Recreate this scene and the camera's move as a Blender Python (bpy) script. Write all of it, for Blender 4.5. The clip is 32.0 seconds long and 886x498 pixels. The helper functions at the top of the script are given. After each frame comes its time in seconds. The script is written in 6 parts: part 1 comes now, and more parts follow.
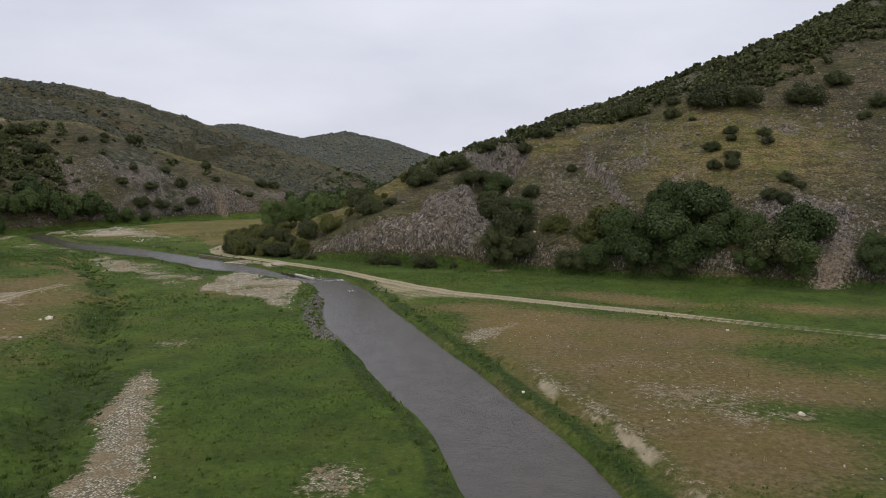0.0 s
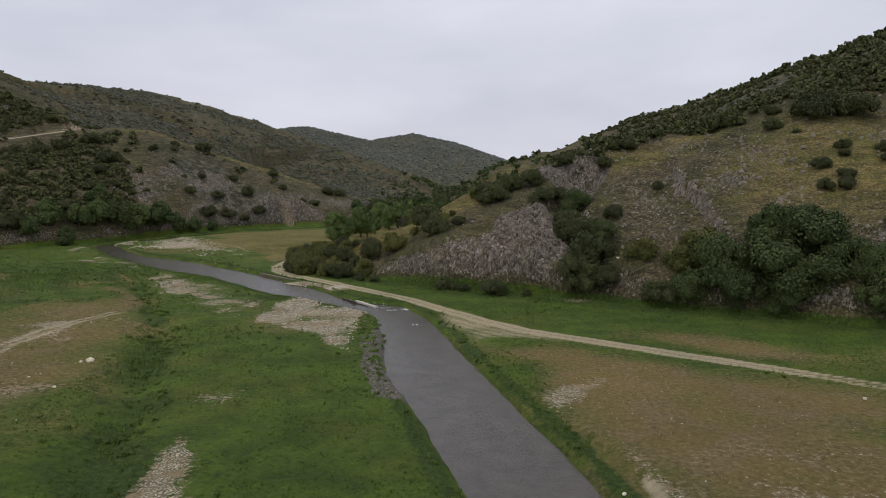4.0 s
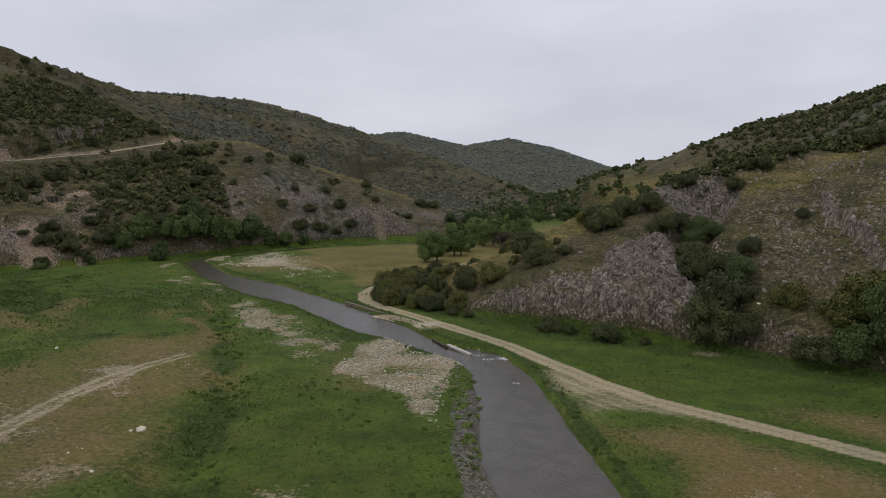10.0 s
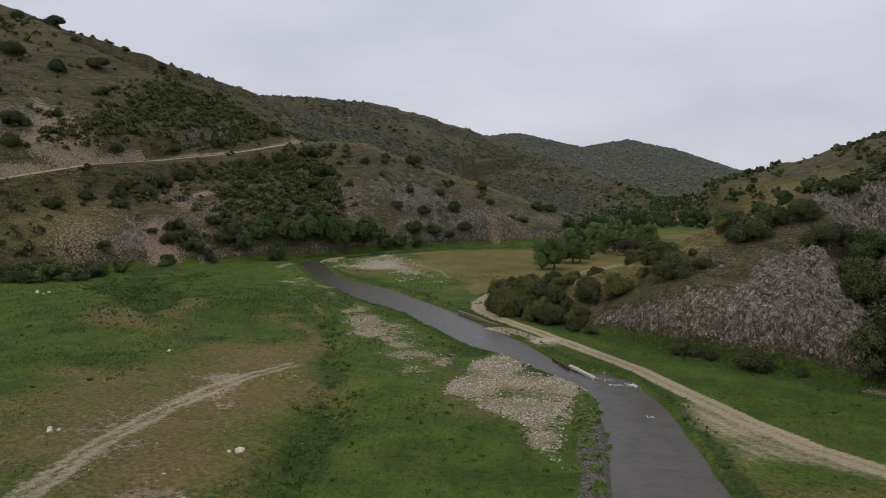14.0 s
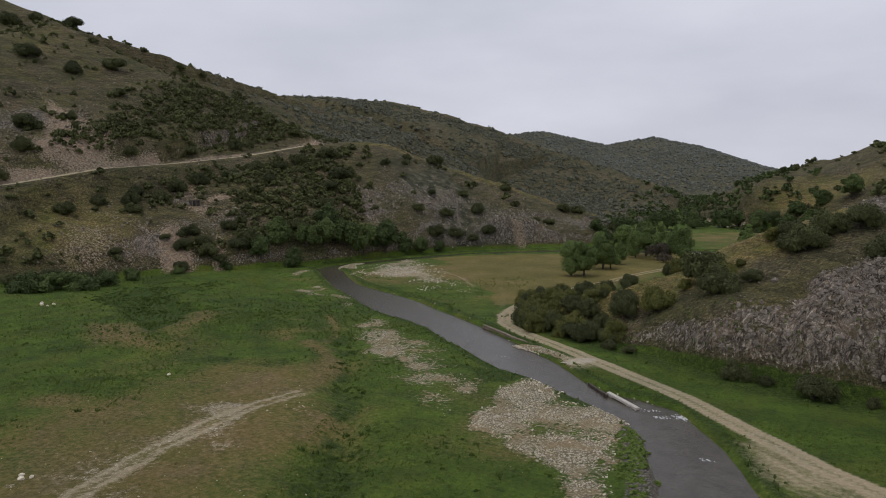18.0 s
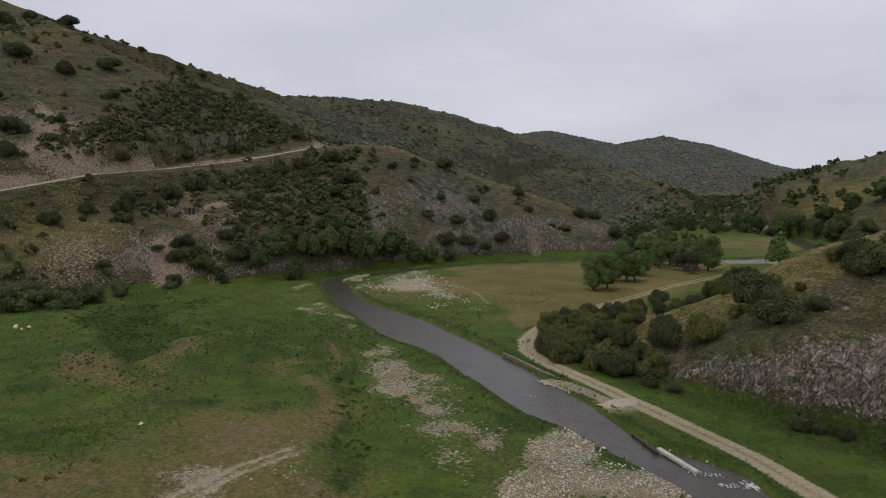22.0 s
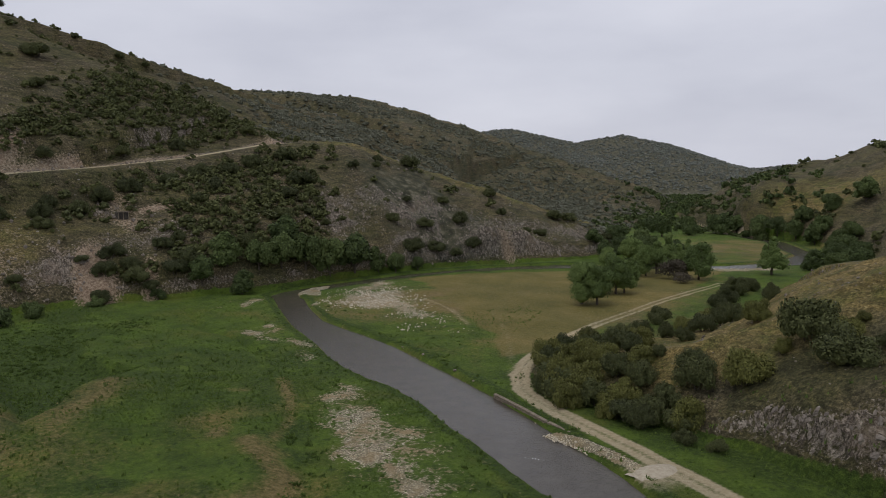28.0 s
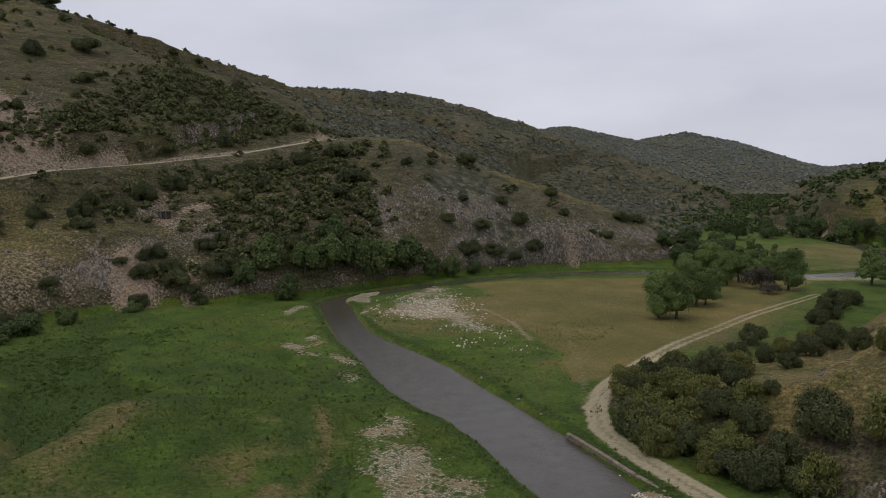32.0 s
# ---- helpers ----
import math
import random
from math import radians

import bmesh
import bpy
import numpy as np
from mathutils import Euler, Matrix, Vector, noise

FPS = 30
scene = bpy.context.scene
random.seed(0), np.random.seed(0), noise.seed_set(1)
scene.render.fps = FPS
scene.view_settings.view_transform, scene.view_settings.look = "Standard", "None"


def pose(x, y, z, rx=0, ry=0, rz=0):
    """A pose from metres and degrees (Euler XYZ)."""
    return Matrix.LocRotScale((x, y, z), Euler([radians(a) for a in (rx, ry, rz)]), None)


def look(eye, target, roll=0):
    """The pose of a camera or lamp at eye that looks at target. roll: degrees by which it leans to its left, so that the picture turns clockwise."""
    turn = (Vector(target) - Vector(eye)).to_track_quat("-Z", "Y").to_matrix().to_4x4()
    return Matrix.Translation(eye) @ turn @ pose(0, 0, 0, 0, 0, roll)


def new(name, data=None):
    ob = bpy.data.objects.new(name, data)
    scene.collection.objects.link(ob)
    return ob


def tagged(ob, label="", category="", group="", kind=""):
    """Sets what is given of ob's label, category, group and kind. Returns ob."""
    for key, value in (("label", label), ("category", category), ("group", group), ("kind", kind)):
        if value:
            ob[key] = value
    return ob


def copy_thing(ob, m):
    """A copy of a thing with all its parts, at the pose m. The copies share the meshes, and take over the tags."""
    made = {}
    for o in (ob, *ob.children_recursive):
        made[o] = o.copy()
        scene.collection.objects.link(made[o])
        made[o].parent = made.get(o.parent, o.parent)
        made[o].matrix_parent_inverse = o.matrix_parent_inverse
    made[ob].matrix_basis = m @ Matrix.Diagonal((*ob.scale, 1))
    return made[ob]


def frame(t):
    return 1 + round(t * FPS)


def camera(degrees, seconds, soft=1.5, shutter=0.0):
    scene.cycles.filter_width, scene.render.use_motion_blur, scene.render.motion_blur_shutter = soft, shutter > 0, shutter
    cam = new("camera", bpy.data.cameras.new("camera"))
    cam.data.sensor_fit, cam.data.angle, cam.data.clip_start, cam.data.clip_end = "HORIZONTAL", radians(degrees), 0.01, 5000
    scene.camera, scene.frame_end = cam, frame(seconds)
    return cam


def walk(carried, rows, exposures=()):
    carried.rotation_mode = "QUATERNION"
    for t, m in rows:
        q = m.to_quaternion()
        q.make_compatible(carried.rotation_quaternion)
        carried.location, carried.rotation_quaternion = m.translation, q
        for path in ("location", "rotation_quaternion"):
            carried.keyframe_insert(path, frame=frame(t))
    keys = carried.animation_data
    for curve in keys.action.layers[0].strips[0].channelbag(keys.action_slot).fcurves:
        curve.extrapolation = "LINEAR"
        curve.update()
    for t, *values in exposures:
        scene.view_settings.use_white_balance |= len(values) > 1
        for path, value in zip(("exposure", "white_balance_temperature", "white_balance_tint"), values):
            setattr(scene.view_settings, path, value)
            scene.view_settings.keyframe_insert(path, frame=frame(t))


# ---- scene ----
# ---- camera: seconds, x, y, z, tilt, lean, heading ----
cam = camera(64.17, 32.0, 0.55)
PATH = [
    (0, -0.00, 0.00, 18.00, 83.70, -0.22, 0.00),
    (0.5, -0.10, 1.20, 18.44, 83.69, -0.14, 2.02),
    (1, -0.21, 2.42, 18.83, 83.73, -0.13, 2.54),
    (1.5, -0.34, 3.66, 19.17, 83.70, -0.11, 2.81),
    (2, -0.49, 4.95, 19.48, 83.72, -0.12, 3.38),
    (2.5, -0.66, 6.27, 19.79, 83.74, -0.16, 3.54),
    (4.5, -1.35, 12.05, 21.64, 83.80, -0.14, 6.10),
    (5, -1.54, 13.47, 22.10, 83.83, -0.16, 6.57),
    (5.5, -1.75, 14.85, 22.53, 83.85, -0.16, 6.98),
    (6, -1.98, 16.17, 22.90, 83.92, -0.18, 8.33),
    (6.5, -2.22, 17.43, 23.21, 83.95, -0.16, 8.89),
    (7, -2.49, 18.65, 23.47, 83.98, -0.16, 9.21),
    (7.5, -2.77, 19.82, 23.69, 84.00, -0.04, 9.46),
    (8, -3.06, 20.95, 23.90, 84.02, -0.05, 9.61),
    (8.5, -3.34, 22.06, 24.09, 84.03, -0.04, 9.74),
    (9, -3.63, 23.14, 24.28, 84.05, -0.07, 9.91),
    (9.5, -3.93, 24.17, 24.46, 84.05, -0.07, 10.04),
    (10, -4.25, 25.15, 24.62, 84.07, 0.04, 12.96),
    (10.5, -4.57, 26.13, 24.76, 84.13, 0.22, 16.69),
    (11, -4.89, 27.10, 24.86, 84.15, 0.35, 18.44),
    (11.5, -5.25, 28.07, 24.92, 84.15, 0.33, 19.18),
    (12, -5.65, 29.02, 24.94, 84.16, 0.34, 19.64),
    (12.5, -6.08, 29.95, 24.93, 84.15, 0.36, 19.92),
    (13, -6.52, 30.88, 24.90, 84.16, 0.32, 20.20),
    (13.5, -6.98, 31.79, 24.86, 84.16, 0.34, 20.44),
    (14, -7.46, 32.68, 24.84, 84.16, 0.40, 22.08),
    (14.5, -7.95, 33.58, 24.83, 84.15, 0.38, 22.52),
    (16.5, -9.66, 37.70, 25.22, 84.04, 0.21, 23.49),
    (17, -10.06, 38.81, 25.41, 84.03, 0.15, 23.70),
    (17.5, -10.50, 39.95, 25.61, 84.03, 0.08, 23.82),
    (18, -10.99, 41.14, 25.81, 84.05, 0.03, 23.95),
    (18.5, -11.57, 42.38, 25.99, 84.01, 0.02, 24.04),
    (19, -12.22, 43.68, 26.19, 84.00, -0.02, 24.15),
    (19.5, -12.94, 45.06, 26.41, 83.98, -0.03, 24.22),
    (20, -13.74, 46.50, 26.65, 83.98, -0.02, 24.32),
    (20.5, -14.63, 47.99, 26.90, 84.00, -0.04, 24.37),
    (21, -15.59, 49.55, 27.13, 84.02, -0.13, 24.34),
    (21.5, -16.58, 51.21, 27.32, 84.02, -0.12, 24.41),
    (22, -17.58, 52.96, 27.46, 84.01, -0.13, 24.50),
    (22.5, -18.60, 54.78, 27.59, 84.03, -0.17, 24.33),
    (23, -19.65, 56.61, 27.70, 84.04, -0.22, 23.68),
    (23.5, -20.71, 58.42, 27.80, 84.02, -0.25, 22.95),
    (24, -21.75, 60.14, 27.90, 84.01, -0.28, 22.45),
    (24.5, -22.76, 61.78, 28.00, 84.01, -0.32, 21.61),
    (26.5, -26.16, 66.75, 28.17, 83.92, -0.09, 21.07),
    (27, -26.85, 67.95, 28.12, 83.90, -0.02, 21.07),
    (27.5, -27.53, 69.17, 28.06, 83.86, 0.01, 21.11),
    (28, -28.20, 70.43, 28.00, 83.84, 0.00, 21.12),
    (28.5, -28.87, 71.74, 27.95, 83.79, 0.03, 21.18),
    (29, -29.54, 73.14, 27.90, 83.82, 0.17, 24.25),
    (29.5, -30.22, 74.62, 27.86, 83.80, 0.25, 24.83),
    (30, -30.91, 76.19, 27.83, 83.75, 0.21, 25.07),
    (30.5, -31.65, 77.82, 27.83, 83.70, 0.07, 25.25),
    (31, -32.43, 79.50, 27.82, 83.68, 0.05, 25.37),
    (31.5, -33.26, 81.21, 27.82, 83.69, 0.03, 25.50),
    (32, -34.12, 82.93, 27.83, 83.70, 0.05, 25.59),
]
walk(cam, [(s, pose(x, y, z) @ pose(0, 0, 0, 0, 0, h) @ pose(0, 0, 0, tilt, 0, 0) @ pose(0, 0, 0, 0, 0, lean)) for s, x, y, z, tilt, lean, h in PATH],
     [(0, 0.24), (1, 0.2), (2.5, 0.16), (6, 0.09), (12, 0.04), (20, 0.0), (32, 0.03)])

# ---- world, sun ----
world = bpy.data.worlds.new("overcast_sky")
scene.world = world
world.use_nodes = True
wn, wl = world.node_tree.nodes, world.node_tree.links
wn.clear()
w_out = wn.new("ShaderNodeOutputWorld")
w_bg = wn.new("ShaderNodeBackground")
w_sky = wn.new("ShaderNodeTexSky")
w_sky.sky_type = "NISHITA"
w_sky.sun_disc = False
w_sky.sun_elevation = radians(69)
w_sky.sun_rotation = radians(211)
w_sky.dust_density = 4.0
w_co = wn.new("ShaderNodeTexCoord")
w_map = wn.new("ShaderNodeMapping")
w_map.inputs["Scale"].default_value = (1.6, 1.6, 5.0)
w_noise = wn.new("ShaderNodeTexNoise")
w_noise.inputs["Scale"].default_value = 1.5
w_noise.inputs["Detail"].default_value = 5
w_ramp = wn.new("ShaderNodeValToRGB")
w_ramp.color_ramp.elements[0].position = 0.32
w_ramp.color_ramp.elements[0].color = (4.9, 5.02, 5.8, 1)
w_ramp.color_ramp.elements[1].position = 0.68
w_ramp.color_ramp.elements[1].color = (6.15, 6.25, 7.0, 1)
w_mix = wn.new("ShaderNodeMix")
w_mix.data_type = "RGBA"
w_mix.inputs["Factor"].default_value = 0.93
wl.new(w_co.outputs["Generated"], w_map.inputs["Vector"])
wl.new(w_map.outputs["Vector"], w_noise.inputs["Vector"])
wl.new(w_noise.outputs["Fac"], w_ramp.inputs["Fac"])
wl.new(w_sky.outputs["Color"], w_mix.inputs["A"])
wl.new(w_ramp.outputs["Color"], w_mix.inputs["B"])
wl.new(w_mix.outputs["Result"], w_bg.inputs["Color"])
w_bg.inputs["Strength"].default_value = 0.112
wl.new(w_bg.outputs["Background"], w_out.inputs["Surface"])

sun_data = bpy.data.lights.new("sun", "SUN")
sun_data.energy = 0.7
sun_data.angle = radians(25)
sun_data.color = (1.0, 0.97, 0.92)
sun = new("sun", sun_data)
sun.matrix_world = look((0, 0, 300), (45, 75, 70))


# ---- helpers of the place ----
def seg_dist(X, Y, line):
    """Distance to a polyline, and the values beyond x, y of its nearest point."""
    best = np.full(X.shape, 1e9)
    vals = [np.zeros(X.shape) for _ in line[0][2:]]
    for a, b in zip(line, line[1:]):
        dx, dy = b[0] - a[0], b[1] - a[1]
        u = np.clip(((X - a[0]) * dx + (Y - a[1]) * dy) / (dx * dx + dy * dy), 0, 1)
        d = np.hypot(X - a[0] - u * dx, Y - a[1] - u * dy)
        near = d < best
        best = np.where(near, d, best)
        for k in range(len(vals)):
            vals[k] = np.where(near, a[2 + k] + u * (b[2 + k] - a[2 + k]), vals[k])
    return best, vals


def inside(X, Y, poly):
    res = np.zeros(X.shape, bool)
    for a, b in zip(poly, poly[1:] + poly[:1]):
        if a[1] == b[1]:
            continue
        hit = ((a[1] > Y) != (b[1] > Y)) & (X < (b[0] - a[0]) * (Y - a[1]) / (b[1] - a[1]) + a[0])
        res ^= hit
    return res


def hash2(ix, iy, seed):
    h = np.sin(ix * 127.1 + iy * 311.7 + seed * 74.7) * 43758.5453
    return h - np.floor(h)


def vnoise(X, Y, size, seed=0, octaves=4, gain=0.5):
    """Smooth value noise in -1..1."""
    out, amp, tot = np.zeros(np.shape(X)), 1.0, 0.0
    for o in range(octaves):
        x, y = X / size * 2 ** o + o * 17.3, Y / size * 2 ** o + o * 9.1
        ix, iy = np.floor(x), np.floor(y)
        fx, fy = x - ix, y - iy
        fx, fy = fx * fx * (3 - 2 * fx), fy * fy * (3 - 2 * fy)
        a, b = hash2(ix, iy, seed + o), hash2(ix + 1, iy, seed + o)
        c, d = hash2(ix, iy + 1, seed + o), hash2(ix + 1, iy + 1, seed + o)
        out += amp * ((a + (b - a) * fx) * (1 - fy) + (c + (d - c) * fx) * fy)
        tot += amp
        amp *= gain
    return 2 * out / tot - 1


def smooth(e0, e1, v):
    t = np.clip((v - e0) / (e1 - e0), 0, 1)
    return t * t * (3 - 2 * t)


# ---- the plan: x, y and what follows ----
BANK_WEST = [(24, -60), (16, -20), (9, 8), (4, 28), (1.2, 38.4), (0, 45), (-1.9, 51.9), (-4.6, 57.5), (-8.1, 68), (-11.7, 77.5), (-14.4, 84.5), (-16.2, 93.2), (-18, 102.5),
             (-20.6, 112.2), (-22.8, 116.4), (-28.3, 120.7), (-32.7, 124.2), (-36.7, 127.3), (-41.6, 129.7), (-46.1, 133.9), (-50.6, 138.6), (-54.4, 142), (-58.1, 145.6),
             (-62.5, 149.8), (-67.4, 153.5), (-72.2, 155.6), (-76.8, 158.6), (-83.8, 164.6), (-90.3, 171.6), (-100.1, 180.4), (-110.3, 191.5), (-117.5, 200), (-124, 208.3)]
BANK_EAST = [(33, -60), (25, -20), (17, 10), (12, 30), (10.2, 39), (9.6, 42.6), (8.4, 47.2), (7, 51.7), (5.4, 56), (3.4, 63.5), (0.8, 70.6), (-2.3, 80), (-5.6, 90), (-9.2, 101.2),
             (-12.9, 111.9), (-15.2, 116.8), (-16.8, 120), (-18.4, 122.4), (-22.6, 124.6), (-26.2, 125.6), (-30.7, 130), (-34.2, 134.6), (-38, 138.9), (-42.5, 143.6), (-47.2, 148),
             (-53.6, 154.8), (-59.3, 159.7), (-64.6, 163.9), (-70.9, 169.2), (-77.5, 174.4), (-82.4, 177.8), (-90.2, 182.6), (-98, 187.4), (-107, 197), (-114, 206), (-118.5, 210.1)]
RIVER_FAR = [(-121, 208, 6), (-121, 213, 7), (-118, 224, 6), (-112, 238, 6), (-106, 250, 6), (-96, 263, 7), (-84, 274, 9), (-70, 283, 11), (-55, 287, 10), (-40, 292, 10), (-22, 300, 10),
             (-6, 315, 9), (2, 340, 8), (-5, 390, 8), (-35, 450, 8), (-55, 540, 8)]
TRACK = [(110, 45), (80, 58), (60, 68), (47, 75), (34, 83), (20, 92), (8.5, 99.3), (0.8, 104.3), (-5.2, 110.2), (-10.9, 117.4), (-17.3, 125.3), (-25.2, 132.7), (-35.2, 142.1),
         (-41.6, 147.8), (-46.6, 152.4), (-50.6, 157.2), (-52.9, 164), (-53.4, 171.5), (-52.5, 180.5), (-50.3, 193), (-46.6, 206.5), (-39.8, 227), (-33.4, 243.5), (-26, 262)]
TRACK_LEFT = [(-39, 33), (-48.5, 53), (-55, 67), (-58, 75.5), (-60, 85), (-60.6, 94.5), (-60.2, 101.5), (-58, 108)]
HOLLOW = [(-92.8, 118.5), (-94.9, 121), (-97, 126), (-100.9, 135), (-102, 140), (-104, 146.5), (-111, 147), (-120, 151), (-130, 160), (-146, 162), (-152, 152), (-127, 139), (-113, 131), (-104, 125)]
GULLY = [(-20, 28), (-27, 46), (-31, 59), (-37, 75), (-43, 90), (-51, 106), (-61, 122), (-72, 139)]
FOOT_RIGHT = [(-54, 169), (-49, 162.5), (-34, 152), (-13, 137), (5, 130.5), (21, 122), (39, 116), (53, 108), (65, 104), (120, 84), (250, 50),
              (700, 0), (700, 700), (200, 760), (-20, 680), (-52, 560), (-42, 470), (-22, 425), (2, 395), (18, 340), (15, 290), (-5, 250),
              (-22, 218), (-36, 196), (-48, 182)]
CREST_RIGHT = [(-44, 170, 2.5), (-30, 161, 7), (-15, 164, 12), (0, 168, 17.5), (10, 170, 22), (28, 178, 26), (42, 176, 29.6), (62, 172, 37.2),
               (110, 200, 58.5), (170, 270, 88), (222, 340, 106), (330, 380, 146)]
CREST_RIGHT_2 = [(222, 340, 106), (157, 380, 80), (123, 420, 66.5), (80, 460, 54.5), (48, 505, 42.5), (-10, 545, 24)]
FOOT_LEFT = [(-165, 150), (-158, 168), (-149, 187), (-135, 201), (-126, 214), (-121, 232), (-113, 250), (-101, 268), (-88, 282), (-73, 294),
             (-62, 310), (-57, 340), (-66, 372), (-74, 400), (-62, 470), (-66, 560), (-60, 720), (-200, 960), (-900, 960), (-900, -100),
             (-300, 60), (-220, 108)]
CREST_LEFT = [(-64, 342, 4), (-77, 339, 11), (-100, 325, 19), (-131, 308, 31), (-153, 290, 40), (-172, 283, 41), (-200, 285, 50),
              (-240, 270, 68), (-284, 255, 89.5), (-318, 278, 99.5), (-400, 260, 132)]
CREST_LEFT_2 = [(-318, 278, 99.5), (-320, 331, 89), (-332, 401, 81), (-345, 471, 79), (-391, 540, 93), (-351, 565, 93), (-310, 590, 89.5),
                (-272, 625, 80.5), (-226, 651, 65), (-174, 657, 46), (-118, 633, 30), (-75, 607, 16)]


ROAD = [(-215, 105, 16.5), (-203, 135, 19.8), (-191, 165, 23.4), (-187, 192, 27.9), (-184, 215, 29.5), (-179, 244, 32.5), (-171, 274, 37.6), (-168, 300, 39.2), (-185, 330, 41)]


def water_edge(X, Y):
    """Distance from the water's edge, negative in the river."""
    d = np.minimum(seg_dist(X, Y, BANK_WEST)[0], seg_dist(X, Y, BANK_EAST)[0])
    d = np.where(inside(X, Y, BANK_WEST + BANK_EAST[::-1]), -d, d)
    far, (w,) = seg_dist(X, Y, RIVER_FAR)
    return np.minimum(d, far - w / 2)


def hill(X, Y, foot, crests, power):
    df, _ = seg_dist(X, Y, foot + foot[:1])
    df = np.where(inside(X, Y, foot), df, 0)
    tot, zc, dmin = 0, 0, np.full(X.shape, 1e9)
    for crest in crests:
        d, (z,) = seg_dist(X, Y, crest)
        w = 1 / (d + 4) ** 3
        tot, zc, dmin = tot + w, zc + w * z, np.minimum(dmin, d)
    u = df / (df + dmin + 1e-6)
    return zc / tot * u ** power, df


def ribs(X, Y, seed):
    """Broken limestone: ridged noise with steep small steps."""
    a = 1 - np.abs(vnoise(X + 0.35 * Y, Y - 0.35 * X, 9, seed, 3))
    b = 1 - np.abs(vnoise(X, Y, 3.4, seed + 5, 3))
    c = 1 - np.abs(vnoise(X - 0.5 * Y, Y + 0.5 * X, 1.7, seed + 9, 2))
    return 3.6 * (a - 0.75) + 2.3 * (b - 0.75) + 0.9 * (c - 0.75)


def scarp(X, Y, edge):
    """The step from the grassy bank up to the dry field, east of the river."""
    east = X > np.interp(Y, [0, 38, 60, 80, 100], [16, 5.8, 0, -7, -13])
    return east * smooth(2.4, 3.2, edge + 0.7 * vnoise(X, Y, 3, 25, 2)) * smooth(74, 62, Y)


def flutes(X, Y):
    """Ribs that run down the limestone faces."""
    a, b = 0.87 * X - 0.49 * Y + 2.0 * vnoise(X, Y, 6, 57, 3), 0.49 * X + 0.87 * Y
    r = 1 - np.abs(vnoise(a, b / 2.2, 4.2, 58, 2))
    q = 1 - np.abs(vnoise(a, b / 1.8, 1.6, 59, 2))
    return 1.5 * (r - 0.7) + 0.9 * (q - 0.7)


